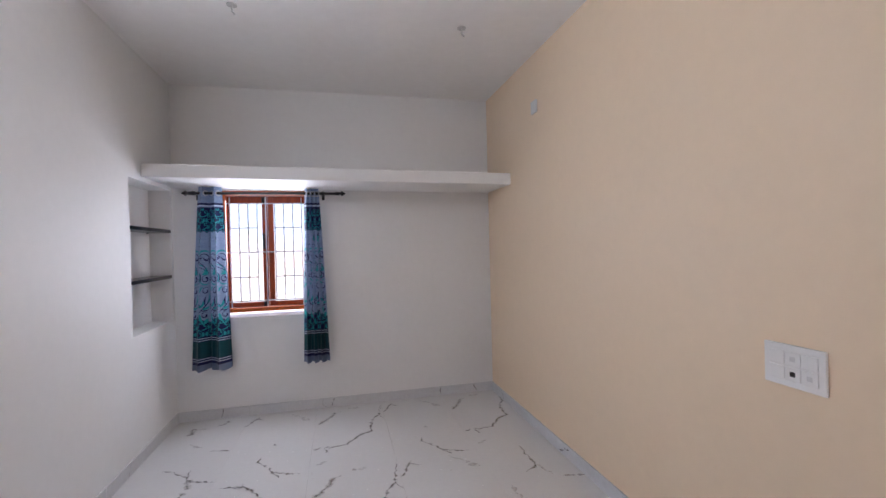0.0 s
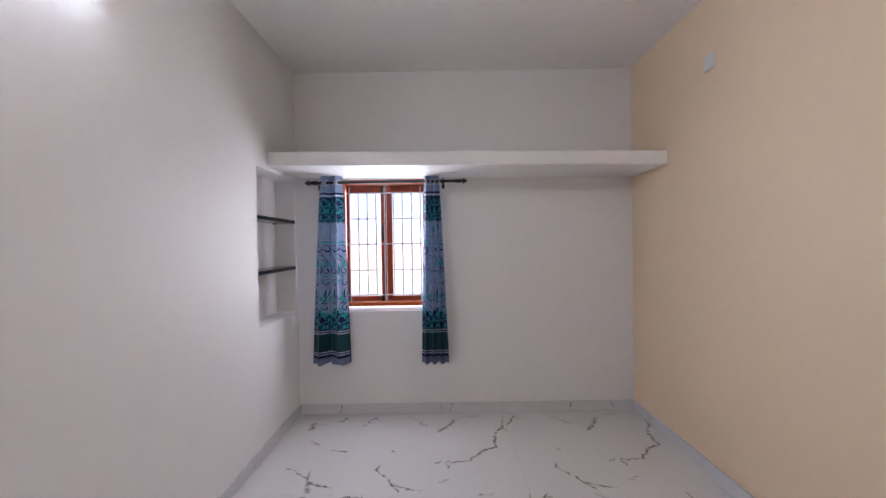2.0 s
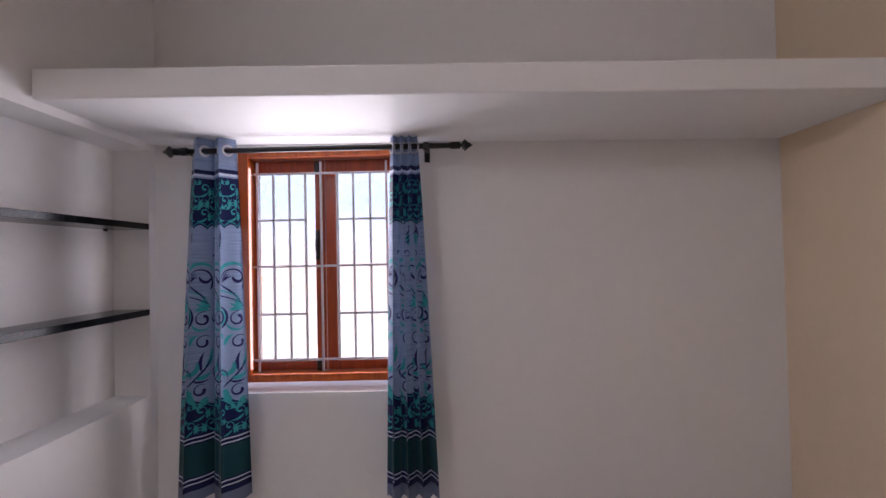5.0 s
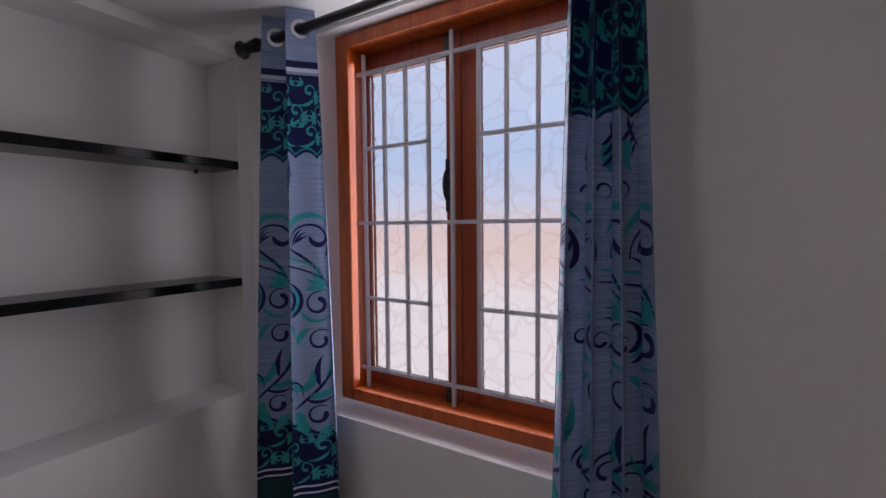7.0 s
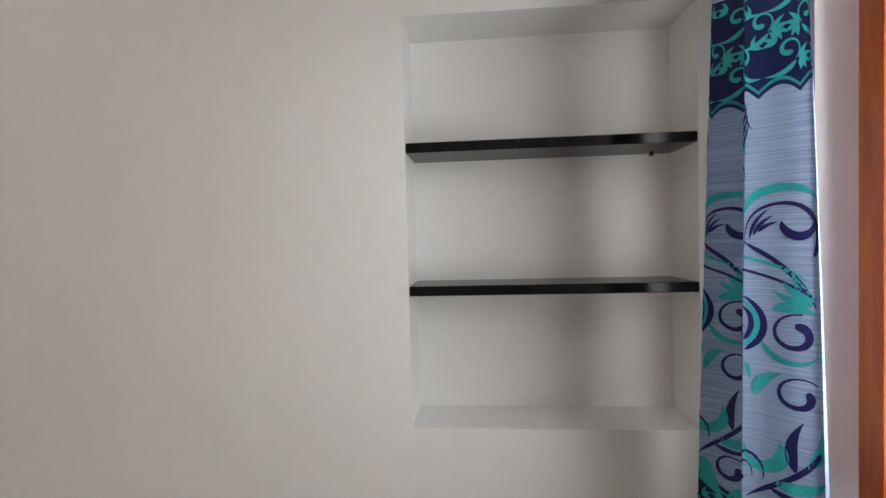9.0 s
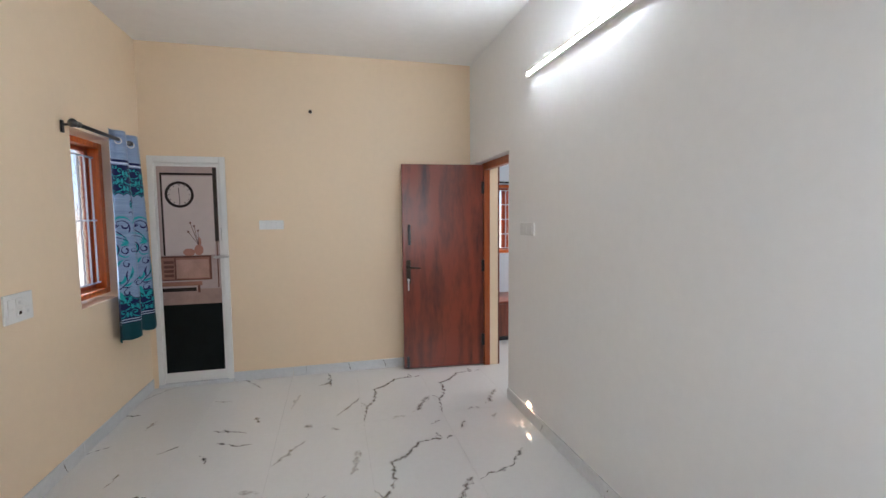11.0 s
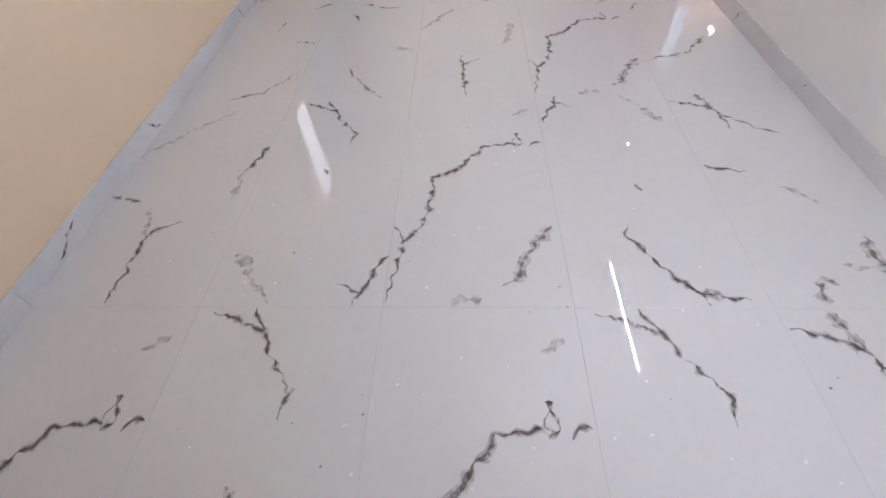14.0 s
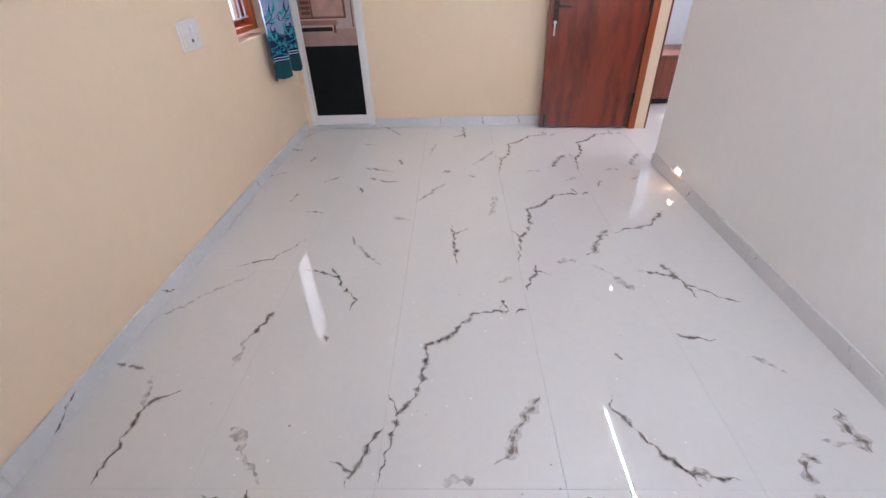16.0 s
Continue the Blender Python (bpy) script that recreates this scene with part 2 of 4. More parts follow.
SK = 0.09
skirting("baseboard_north", runs(0.012, W - 0.012, 0.6), lambda a, b: one_box(a, b, -0.012, -0.001, 0.0005, SK, bevel=0.002), "grey marble skirting tiles along the wall")
skirting("baseboard_east", runs(L + 0.012, 0, -1.28), lambda a, b: one_box(W - 0.012, W - 0.001, a, b, 0.0005, SK, bevel=0.002), "grey marble skirting tiles along the wall")
skirting("baseboard_west", runs(-3.81, 0, -1.28), lambda a, b: one_box(0.001, 0.012, a, b, 0.0005, SK, bevel=0.002), "grey marble skirting tiles along the wall")
skirting("baseboard_south", runs(0.012, 2.325, 0.6), lambda a, b: one_box(a, b, L + 0.001, L + 0.012, 0.0005, SK, bevel=0.002), "grey marble skirting tiles along the wall")


# ---- niche shelves ----
for z in (1.7235, 1.322):
    t = thing("niche_shelf", "polished black granite shelf set into the wall niche", "shelf", group="shelves in the niche")
    part("slab", one_box(-0.168, 0.001, NICHE[0] + 0.002, NICHE[1] - 0.002, z - 0.0145, z + 0.0135, bevel=0.002), M_GRANITE, t)
    y = NICHE[1] - 0.06
    bm = rod(bmesh.new(), (-0.171, y, z - 0.018), (-0.155, y, z - 0.018), 0.0035, seg=12)
    rod(bm, (-0.157, y, z - 0.018), (-0.154, y, z - 0.018), 0.005, seg=12)
    part("support_pin", bm, M_BLACK, t, "dark metal support pin")


# ---- north window ----
def window(name, holes_to_world, u0, u1, z0, z1, sashes, bars, label, depth0=0.04, low_rail=0.068, top_rail=0.07):
    """A teak window: frame, sashes with frosted panes, and a welded grille. holes_to_world maps (u, depth, z)."""
    w = tagged(new(name), label, "window", kind="structure")

    def bx(pname, a, b, d0, d1, c, d, m, parent, bevel=0.004):
        bm = one_box(a, b, d0, d1, c, d, bevel=bevel)
        for v in bm.verts:
            v.co = holes_to_world(*v.co)
        return part(pname, bm, m, parent)

    f = 0.052
    d1 = depth0 + 0.11
    fr = new("window_frame")
    fr.parent = w
    bx("stile", u0, u0 + f, depth0, d1, z0, z1, M_TEAK, fr)
    bx("stile", u1 - f, u1, depth0, d1, z0, z1, M_TEAK, fr)
    bx("rail", u0 + f, u1 - f, depth0, d1, z0, z0 + f * 0.75, M_TEAK, fr)
    bx("rail", u0 + f, u1 - f, depth0, d1, z1 - f * 0.8, z1, M_TEAK, fr)
    zi0, zi1 = z0 + f * 0.75, z1 - f * 0.8
    for a, b, ga, gb in sashes:
        s = new("sash")
        s.parent = w
        e0, e1 = depth0 + 0.072, depth0 + 0.105
        bx("stile", a, ga, e0, e1, zi0 + 0.002, zi1 - 0.002, M_SASH, s, 0.003)
        bx("stile", gb, b, e0, e1, zi0 + 0.002, zi1 - 0.002, M_SASH, s, 0.003)
        bx("rail", ga, gb, e0, e1, zi0 + 0.002, z0 + low_rail, M_SASH, s, 0.003)
        bx("rail", ga, gb, e0, e1, z1 - top_rail, zi1 - 0.002, M_SASH, s, 0.003)
        g = bx("pane", ga + 0.001, gb - 0.001, e0 + 0.012, e0 + 0.017, z0 + low_rail + 0.001, z1 - top_rail - 0.001, M_GLASS, s, 0)
        g.visible_shadow = False
    gr = new("grille")
    gr.parent = w
    for (ua, za), (ub, zb) in bars:
        r = 0.0055
        bm = one_box(min(ua, ub) - r, max(ua, ub) + r, depth0 + 0.036, depth0 + 0.047, min(za, zb) - r, max(za, zb) + r, bevel=0.002)
        for v in bm.verts:
            v.co = holes_to_world(*v.co)
        part("bar", bm, M_GRILLE, gr)
    return w


def glass_mat():
    m = bpy.data.materials.new("frosted_glass")
    m.use_nodes = True
    n, k = m.node_tree.nodes, m.node_tree.links
    b = n["Principled BSDF"]
    b.inputs["Base Color"].default_value = (0.95, 0.97, 0.98, 1)
    b.inputs["Roughness"].default_value, b.inputs["Transmission Weight"].default_value, b.inputs["IOR"].default_value = 0.16, 1.0, 1.3
    tc = n.new("ShaderNodeTexCoord")
    v = n.new("ShaderNodeTexVoronoi")
    v.feature = "DISTANCE_TO_EDGE"
    v.inputs["Scale"].default_value, v.inputs["Randomness"].default_value = 1.0, 1.0
    nz = n.new("ShaderNodeTexNoise")
    nz.inputs["Scale"].default_value, nz.inputs["Detail"].default_value = 9, 2
    k.new(tc.outputs["Object"], nz.inputs["Vector"])
    wob = n.new("ShaderNodeVectorMath")
    wob.operation = "MULTIPLY_ADD"
    wob.inputs[1].default_value = (0.11, 0.11, 0.11)
    k.new(nz.outputs["Color"], wob.inputs[0])
    k.new(tc.outputs["Object"], wob.inputs[2])
    sc = n.new("ShaderNodeMapping")
    sc.inputs["Rotation"].default_value = (0.35, 0.5, 0.3)
    sc.inputs["Scale"].default_value = (11, 11, 15)
    k.new(wob.outputs[0], sc.inputs[0])
    k.new(sc.outputs[0], v.inputs["Vector"])
    # raised veins along the edges of the leaf shapes, plain glass between
    vein = n.new("ShaderNodeMapRange")
    vein.interpolation_type = "SMOOTHSTEP"
    vein.inputs["From Max"].default_value = 0.07
    vein.inputs["To Min"].default_value, vein.inputs["To Max"].default_value = 1.0, 0.0
    k.new(v.outputs["Distance"], vein.inputs["Value"])
    bp = n.new("ShaderNodeBump")
    bp.inputs["Strength"].default_value, bp.inputs["Distance"].default_value = 0.22, 0.003
    k.new(vein.outputs[0], bp.inputs["Height"])
    k.new(bp.outputs[0], b.inputs["Normal"])
    tint = n.new("ShaderNodeMix")
    tint.data_type = "RGBA"
    tint.inputs[6].default_value, tint.inputs[7].default_value = (0.93, 0.95, 0.96, 1), (0.86, 0.85, 0.84, 1)
    k.new(vein.outputs[0], tint.inputs[0])
    k.new(tint.outputs[2], b.inputs["Base Color"])
    return m


M_GLASS = glass_mat()
X1, XC, X9 = (0.458, 0.538, 0.618, 0.698), 0.776, (0.858, 0.938, 1.022, 1.104)
ZB, ZM, ZT = 1.057, 1.52, 1.983
bars = [((0.426, z), (1.146, z)) for z in (ZB, ZM, ZT)]
bars += [((X1[0], 1.0), (X1[0], 2.035)), ((XC, 0.998), (XC, 2.037)), ((X9[3], 1.0), (X9[3], 2.035))]
bars += [((x, ZB), (x, ZT)) for x in (*X1[1:], *X9[:3])]
bars += [((X1[0], z), (X1[3], z)) for z in (1.283, 1.751)] + [((X9[0], z), (X9[3], z)) for z in (1.283, 1.751)]
w1 = window("window_1", lambda u, d, z: (u, d, z), 0.378, 1.2, 0.958, 2.098, [(0.426, 0.786, 0.447, 0.737), (0.79, 1.146, 0.841, 1.124)], bars,
       "orange teak casement window with frosted glass and a pale grille", low_rail=0.084, top_rail=0.108)
latch = part("latch", one_box(0.738, 0.760, 0.104, 0.112, 1.55, 1.70, bevel=0.003), M_BLACK, w1, "black latch with a bowed handle")
bow = bmesh.new()
arc = [(0.749, 0.104 - 0.024 * math.sin(math.pi * i / 10), 1.625 - 0.042 * math.cos(math.pi * i / 10)) for i in range(11)]
for a, b in zip(arc, arc[1:]):
    rod(bow, a, b, 0.005, seg=10)
part("handle", bow, M_BLACK, latch)
for z in (1.015, 2.015):
    part("catch", one_box(0.738, 0.762, 0.098, 0.112, z - 0.03, z + 0.03, bevel=0.003), M_BLACK, w1, "black bolt catch")
YB = (-4.235, -4.15, -4.065, -3.98, -3.895)
bars2 = [((-4.27, z), (-3.845, z)) for z in (1.06, 1.52, 1.98)] + [((y, 1.06), (y, 1.98)) for y in YB]
window("window_2", lambda u, d, z: (W + d, u, z), -4.32, -3.795, 0.975, 2.09, [(-4.268, -3.847, -4.235, -3.88)], bars2,
       "narrow teak window with frosted glass and a pale grille", depth0=0.06)

bars3 = [((-1.33, z), (-0.48, z)) for z in (1.09, 1.28, 1.48, 1.68, 1.87)] + [((-1.25 + 0.115 * i, 1.09), (-1.25 + 0.115 * i, 1.87)) for i in range(7)]
window("window_3", lambda u, d, z: (u, HY - d, z), -1.38, -0.435, 1.025, 1.945, [(-1.325, -0.912, -1.295, -0.962), (-0.908, -0.488, -0.862, -0.52)], bars3,
       "teak window with a grille in the adjoining room", depth0=0.05)
tagged(part("backdrop", one_box(-4.5, 2.0, HY - 2.55, HY - 2.5, -3.0, 4.5), M_OUT_DIM), "hazy bright view outside the adjoining room", "backdrop", kind="structure")
sb = thing("low_cabinet", "low brown wooden cabinet in the adjoining room", "cabinet")
part("body", one_box(-1.9, -0.42, HY + 0.02, -5.39, 0.06, 0.47, bevel=0.004), M_DOOR, sb)
part("top", one_box(-1.92, -0.40, HY + 0.01, -5.37, 0.47, 0.495, bevel=0.004), M_DOOR, sb)
for i in range(4):
    part("door", one_box(-1.88 + 0.365 * i, -1.88 + 0.365 * i + 0.355, -5.39, -5.372, 0.07, 0.46, bevel=0.003), M_DOOR, sb)
part("plinth", one_box(-1.85, -0.47, HY + 0.05, -5.43, 0.0, 0.06), M_BLACK, sb)

# ---- curtains ----
def curtain_mat():
    """Silver cloth with navy and teal bands and scalloped borders, laid out in the cloth's own u (across) and v (height in metres)."""
    m = bpy.data.materials.new("printed_curtain_cloth")
    m.use_nodes = True
    n, k = m.node_tree.nodes, m.node_tree.links
    b = n["Principled BSDF"]
    b.inputs["Roughness"].default_value, b.inputs["Sheen Weight"].default_value = 0.4, 0.05
    b.inputs["Specular IOR Level"].default_value = 0.2
    uv = n.new("ShaderNodeUVMap")
    sep = n.new("ShaderNodeSeparateXYZ")
    k.new(uv.outputs[0], sep.inputs[0])

    def math_node(op, a, c=None, d=None):
        q = n.new("ShaderNodeMath")
        q.operation = op
        for i, val in enumerate((a, c, d)):
            if val is None:
                continue
            if isinstance(val, (int, float)):
                q.inputs[i].default_value = val
            else:
                k.new(val, q.inputs[i])
        return q.outputs[0]

    u, v = sep.outputs[0], sep.outputs[1]
    scallop = math_node("MULTIPLY", math_node("ABSOLUTE", math_node("SINE", math_node("MULTIPLY", u, 50.0))), 0.018)
    low = math_node("MULTIPLY_ADD", math_node("SINE", math_node("MULTIPLY", u, 20.0)), 0.025, math_node("MULTIPLY", scallop, -1.0))
    navy, teal, white = (0.006, 0.011, 0.070, 1), (0.012, 0.25, 0.29, 1), (0.62, 0.68, 0.80, 1)
    weave = n.new("ShaderNodeTexNoise")
    mp = n.new("ShaderNodeMapping")
    mp.inputs["Scale"].default_value = (3, 260, 1)
    k.new(uv.outputs[0], mp.inputs[0])
    k.new(mp.outputs[0], weave.inputs["Vector"])
    weave.inputs["Scale"].default_value, weave.inputs["Detail"].default_value = 1.5, 4
    ramp = n.new("ShaderNodeValToRGB")
    ramp.color_ramp.elements[0].color, ramp.color_ramp.elements[1].color = (0.155, 0.23, 0.40, 1), (0.35, 0.45, 0.63, 1)
    ramp.color_ramp.elements[0].position, ramp.color_ramp.elements[1].position = 0.3, 0.7
    k.new(weave.outputs["Fac"], ramp.inputs[0])
    col = ramp.outputs[0]

    def band(prev, lo, hi, colour):
        a = math_node("GREATER_THAN", v, lo)
        c = math_node("LESS_THAN", v, hi)
        f = math_node("MULTIPLY", a, c)
        x = n.new("ShaderNodeMix")
        x.data_type = "RGBA"
        k.new(f, x.inputs[0])
        k.new(prev, x.inputs[6])
        x.inputs[7].default_value = colour
        return x.outputs[2]

    top0 = math_node("ADD", 1.700, scallop)
    col = band(col, top0, 1.93, navy)
    col = band(col, math_node("ADD", top0, 0.008), math_node("ADD", top0, 0.014), teal)
    col = band(col, 1.938, 1.948, white)
    col = band(col, 1.950, 1.968, navy)
    lo1 = math_node("ADD", 0.945, low)
    col = band(col, 0.0, lo1, navy)
    col = band(col, math_node("SUBTRACT", lo1, 0.014), math_node("SUBTRACT", lo1, 0.008), teal)
    col = band(col, 0.595, 0.738, (0.005, 0.055, 0.070, 1))
    for z in (0.764, 0.745, 0.582, 0.562):
        col = band(col, z, z + 0.006, white)
    col = band(col, 0.0, 0.535, (0.16, 0.20, 0.30, 1))
    k.new(col, b.inputs["Base Color"])
    # daylight shows through the thin cloth
    thin, blend = n.new("ShaderNodeBsdfTranslucent"), n.new("ShaderNodeMixShader")
    k.new(col, thin.inputs["Color"])
    blend.inputs[0].default_value = 0.06
    k.new(b.outputs[0], blend.inputs[1])
    k.new(thin.outputs[0], blend.inputs[2])
    k.new(blend.outputs[0], n["Material Output"].inputs[0])
    bp = n.new("ShaderNodeBump")
    bp.inputs["Strength"].default_value, bp.inputs["Distance"].default_value = 0.25, 0.002
    k.new(weave.outputs["Fac"], bp.inputs["Height"])
    k.new(bp.outputs[0], b.inputs["Normal"])
    return m


M_CLOTH = curtain_mat()
M_NAVY = mat("navy_print", (0.014, 0.014, 0.10), 0.5, var=0.15, scale=30, spec=0.2)
M_TEALP = mat("teal_print", (0.025, 0.34, 0.37), 0.45, var=0.15, scale=30, spec=0.2)


def curtain(name, surf, cloth_w, z0, z1, label, grommets, shift=0.013):
    """surf(s, z) gives the cloth at s (0..1 across) and height z. The scroll print is laid 1 mm proud of the cloth on both faces' room side."""
    c = thing(name, label, "curtain", group="curtains")
    ns, nz = 96, 60
    bm = bmesh.new()
    uvl = bm.loops.layers.uv.new("UVMap")
    hem = lambda s: z0 + 0.008 * math.sin(s * 21)
    grid = [[bm.verts.new(surf(i / ns, hem(i / ns) + (z1 - hem(i / ns)) * j / nz)) for j in range(nz + 1)] for i in range(ns + 1)]
    for i in range(ns):
        for j in range(nz):
            f = bm.faces.new([grid[i][j], grid[i + 1][j], grid[i + 1][j + 1], grid[i][j + 1]])
            for loop, (a, e) in zip(f.loops, ((i, j), (i + 1, j), (i + 1, j + 1), (i, j + 1))):
                loop[uvl].uv = (a / ns * cloth_w, hem(a / ns) + (z1 - hem(a / ns)) * e / nz)
    body = part("cloth", bm, M_CLOTH, c, smooth=True)

    def normal(s, z):
        a = surf(min(1, s + 0.004), z) - surf(max(0, s - 0.004), z)
        nn = Vector((0, 0, 1)).cross(a)
        nn.normalize()
        return nn

    def ribbon(bm, pts, wide, shape="stem"):
        """A printed stroke on the room side of the cloth. stem: thin to thick with a round end; leaf: pointed at both ends; line: even."""
        last = None
        for i, (u, z) in enumerate(pts):
            t = i / (len(pts) - 1)
            a, b = pts[max(0, i - 1)], pts[min(i + 1, len(pts) - 1)]
            d = Vector((b[0] - a[0], b[1] - a[1]))
            if d.length < 1e-9:
                continue
            d.normalize()
            if shape == "leaf":
                w = wide * math.sin(math.pi * (0.03 + 0.95 * t ** 0.7))
            elif shape == "stem":
                w = wide * (0.18 + 0.82 * t ** 1.3) * min(1.0, (1.02 - t) * 9) ** 0.5
            else:
                w = wide * min(1.0, 4 * t + 0.2, 4 * (1 - t) + 0.2)
            row = []
            for sg in (-0.5, 0.5):
                uu, zz = u - d.y * w * sg, z + d.x * w * sg
                q = uu / cloth_w
                if not 0.004 < q < 0.996 or not z0 + 0.02 < zz < z1:
                    row = None
                    break
                row.append(bm.verts.new(surf(q, zz) - normal(q, zz) * 0.0012))
            if row and last:
                bm.faces.new([last[0], row[0], row[1], last[1]])
            last = row

    def spiral(cu, cz, r, turns, start, hand, tight=0.8):
        n = int(26 * turns) + 4
        out = []
        for i in range(n + 1):
            t = i / n
            rr, th = r * (1 - tight * t ** 0.8), start + 2 * math.pi * turns * t
            out.append((cu + hand * rr * math.cos(th), cz + rr * math.sin(th)))
        return out

    def sweep(a, b, bend, n=14):
        a, b = Vector(a), Vector(b)
        o = Vector((-(b - a).y, (b - a).x)) * bend
        return [tuple((1 - t) ** 2 * a + 2 * t * (1 - t) * ((a + b) / 2 + o) + t * t * b) for t in (i / n for i in range(n + 1))]

    def fan(bm_a, bm_b, root, hand, size, first, spread, count, thick=0.3):
        for q in range(count):
            th = first + spread * q
            tip = (root[0] + hand * size * (1 - 0.1 * q) * math.cos(th), root[1] + size * (1 - 0.1 * q) * math.sin(th))
            ribbon(bm_b if q % 2 else bm_a, sweep(root, tip, 0.22 * hand), size * thick, "leaf")

    navy, teal = bmesh.new(), bmesh.new()
    step = 0.155
    PI = math.pi
    for col in range(-2, int(cloth_w / step) + 2):
        cu = shift + col * step
        at = lambda *q: (cu + q[0], q[1])
        wave = lambda colour, a, b, bend, wide, shape="leaf": ribbon(colour, sweep(at(*a), at(*b), bend), wide, shape)
        curl = lambda colour, c, r, turns, start, hand, tight, wide, shape="stem": ribbon(colour, spiral(*at(*c), r, turns, start, hand, tight), wide, shape)
        # a feathered bud and a drop under the upper band
        for q in range(3):
            wave(navy, (0.0, 1.655 - 0.02 * q), (0.028 + 0.002 * q, 1.695 - 0.017 * q), -0.2, 0.008)
        wave(navy, (0.018, 1.702), (0.040, 1.648), -0.2, 0.007)
        wave(teal, (0.022, 1.660), (0.024, 1.605), -0.45, 0.026)
        curl(navy, (0.004, 1.572), 0.016, 0.75, -1.5, 1, 0.3, 0.008)
        # the great arch with its hook
        wave(navy, (0.130, 1.338), (0.018, 1.450), -0.2, 0.008, "line")
        curl(navy, (0.087, 1.455), 0.070, 0.62, -0.15, -1, 0.25, 0.014)
        curl(navy, (0.108, 1.485), 0.026, 0.58, PI, 1, 0.0, 0.015, "leaf")
        curl(teal, (0.087, 1.462), 0.083, 0.36, 0.35, -1, 0.03, 0.016, "leaf")
        for q in range(3):
            wave(navy, (0.032 + 0.008 * q, 1.455 + 0.006 * q), (0.066 + 0.006 * q, 1.508 - 0.012 * q), 0.2, 0.007)
        wave(teal, (-0.01, 1.424), (0.115, 1.385), 0.16, 0.006, "line")
        wave(navy, (-0.01, 1.402), (0.130, 1.352), 0.16, 0.005, "line")
        for q in range(3):
            wave(teal, (0.126, 1.345 + 0.004 * q), (0.068 + 0.014 * q, 1.366 + 0.016 * q), 0.2, 0.014)
        # a pair of round scrolls
        for q, (rr, colour) in enumerate(((0.050, navy), (0.040, teal), (0.030, navy))):
            curl(colour, (0.006, 1.305), rr, 0.46, -1.35, 1, 0.05, 0.013, "leaf")
        curl(navy, (0.000, 1.290), 0.018, 0.9, 0.4, 1, 0.5, 0.009)
        curl(navy, (0.099, 1.292), 0.036, 1.05, 1.3, 1, 0.62, 0.017)
        wave(teal, (0.068, 1.332), (0.128, 1.326), 0.3, 0.018)
        curl(teal, (0.097, 1.288), 0.047, 0.35, 3.4, 1, 0.05, 0.011, "leaf")
        curl(navy, (0.101, 1.188), 0.034, 1.0, 0.7, 1, 0.6, 0.014)
        wave(teal, (0.040, 1.178), (0.080, 1.222), 0.3, 0.020)
        wave(teal, (0.016, 1.232), (0.030, 1.205), 0.3, 0.013)
        # the leafy stem
        wave(navy, (0.020, 0.990), (0.140, 1.125), -0.18, 0.008, "line")
        curl(teal, (0.046, 1.082), 0.036, 0.62, 2.6, -1, 0.2, 0.022, "leaf")
        wave(navy, (0.096, 1.058), (0.106, 1.145), 0.22, 0.015)
        wave(teal, (0.110, 1.070), (0.138, 1.170), -0.22, 0.020)
        wave(teal, (0.070, 1.030), (0.135, 1.052), -0.3, 0.020)
        wave(navy, (0.062, 1.018), (0.128, 1.022), -0.3, 0.010)
        curl(navy, (0.018, 1.038), 0.036, 0.55, -0.3, 1, 0.1, 0.006, "line")
        curl(navy, (0.012, 1.036), 0.022, 0.8, -0.3, 1, 0.4, 0.010)
        curl(navy, (0.092, 0.972), 0.030, 0.95, 0.9, 1, 0.55, 0.016)
        for q in range(4):
            wave(teal, (0.022, 0.978 - 0.012 * q), (0.062 + 0.008 * q, 0.960 - 0.026 * q), 0.3, 0.016)
        for q in range(3):
            wave(teal, (0.125, 0.935 - 0.012 * q), (0.090 - 0.006 * q, 0.915 - 0.016 * q), -0.3, 0.012)
        wave(navy, (0.050, 0.925), (0.112, 0.900), 0.3, 0.008)
    # the dense scrolls of the two dark borders
    for band_z in ((1.888, 1.832, 1.775), (0.882, 0.822)):
        for row, z in enumerate(band_z):
            for col in range(-2, int(cloth_w / 0.0775) + 2):
                cu = shift + 0.02 + col * 0.0775 + 0.036 * (row % 2)
                hand = 1 if (col + row) % 2 else -1
                ribbon(teal, spiral(cu, z, 0.022, 1.05, -1.0, hand, 0.75), 0.011)
                ribbon(teal, sweep((cu + hand * 0.012, z - 0.022), (cu - hand * 0.036, z - 0.040), 0.3 * hand), 0.009, "leaf")
                fan(teal, teal, (cu + hand * 0.018, z - 0.022), hand, 0.030, 0.95, -0.62, 5, 0.30)
                fan(teal, teal, (cu - hand * 0.020, z + 0.014), -hand, 0.024, 1.2, -0.7, 3, 0.32)
    tagged(part("navy_print", navy, M_NAVY, c, "navy scroll print"), kind="stuff")
    tagged(part("teal_print", teal, M_TEALP, c, "teal scroll print"), kind="stuff")
    for s in grommets:
        p, nn = surf(s, z1 - 0.075), normal(s, z1 - 0.075)
        bm = bmesh.new()
        q = nn.to_track_quat("Z", "Y").to_matrix().to_4x4()
        for i in range(20):
            ring = []
            for a in (i, i + 1):
                th = 2 * math.pi * a / 20
                for rr, dz in ((0.018, -0.003), (0.026, -0.003), (0.026, 0.003), (0.018, 0.003)):
                    ring.append(bm.verts.new(Matrix.Translation(p) @ q @ Vector((rr * math.cos(th), rr * math.sin(th), dz))))
            for e in range(4):
                bm.faces.new([ring[e], ring[(e + 1) % 4], ring[4 + (e + 1) % 4], ring[4 + e]])
        part("grommet", bm, M_STEEL, c, "pale metal eyelet")
    return c


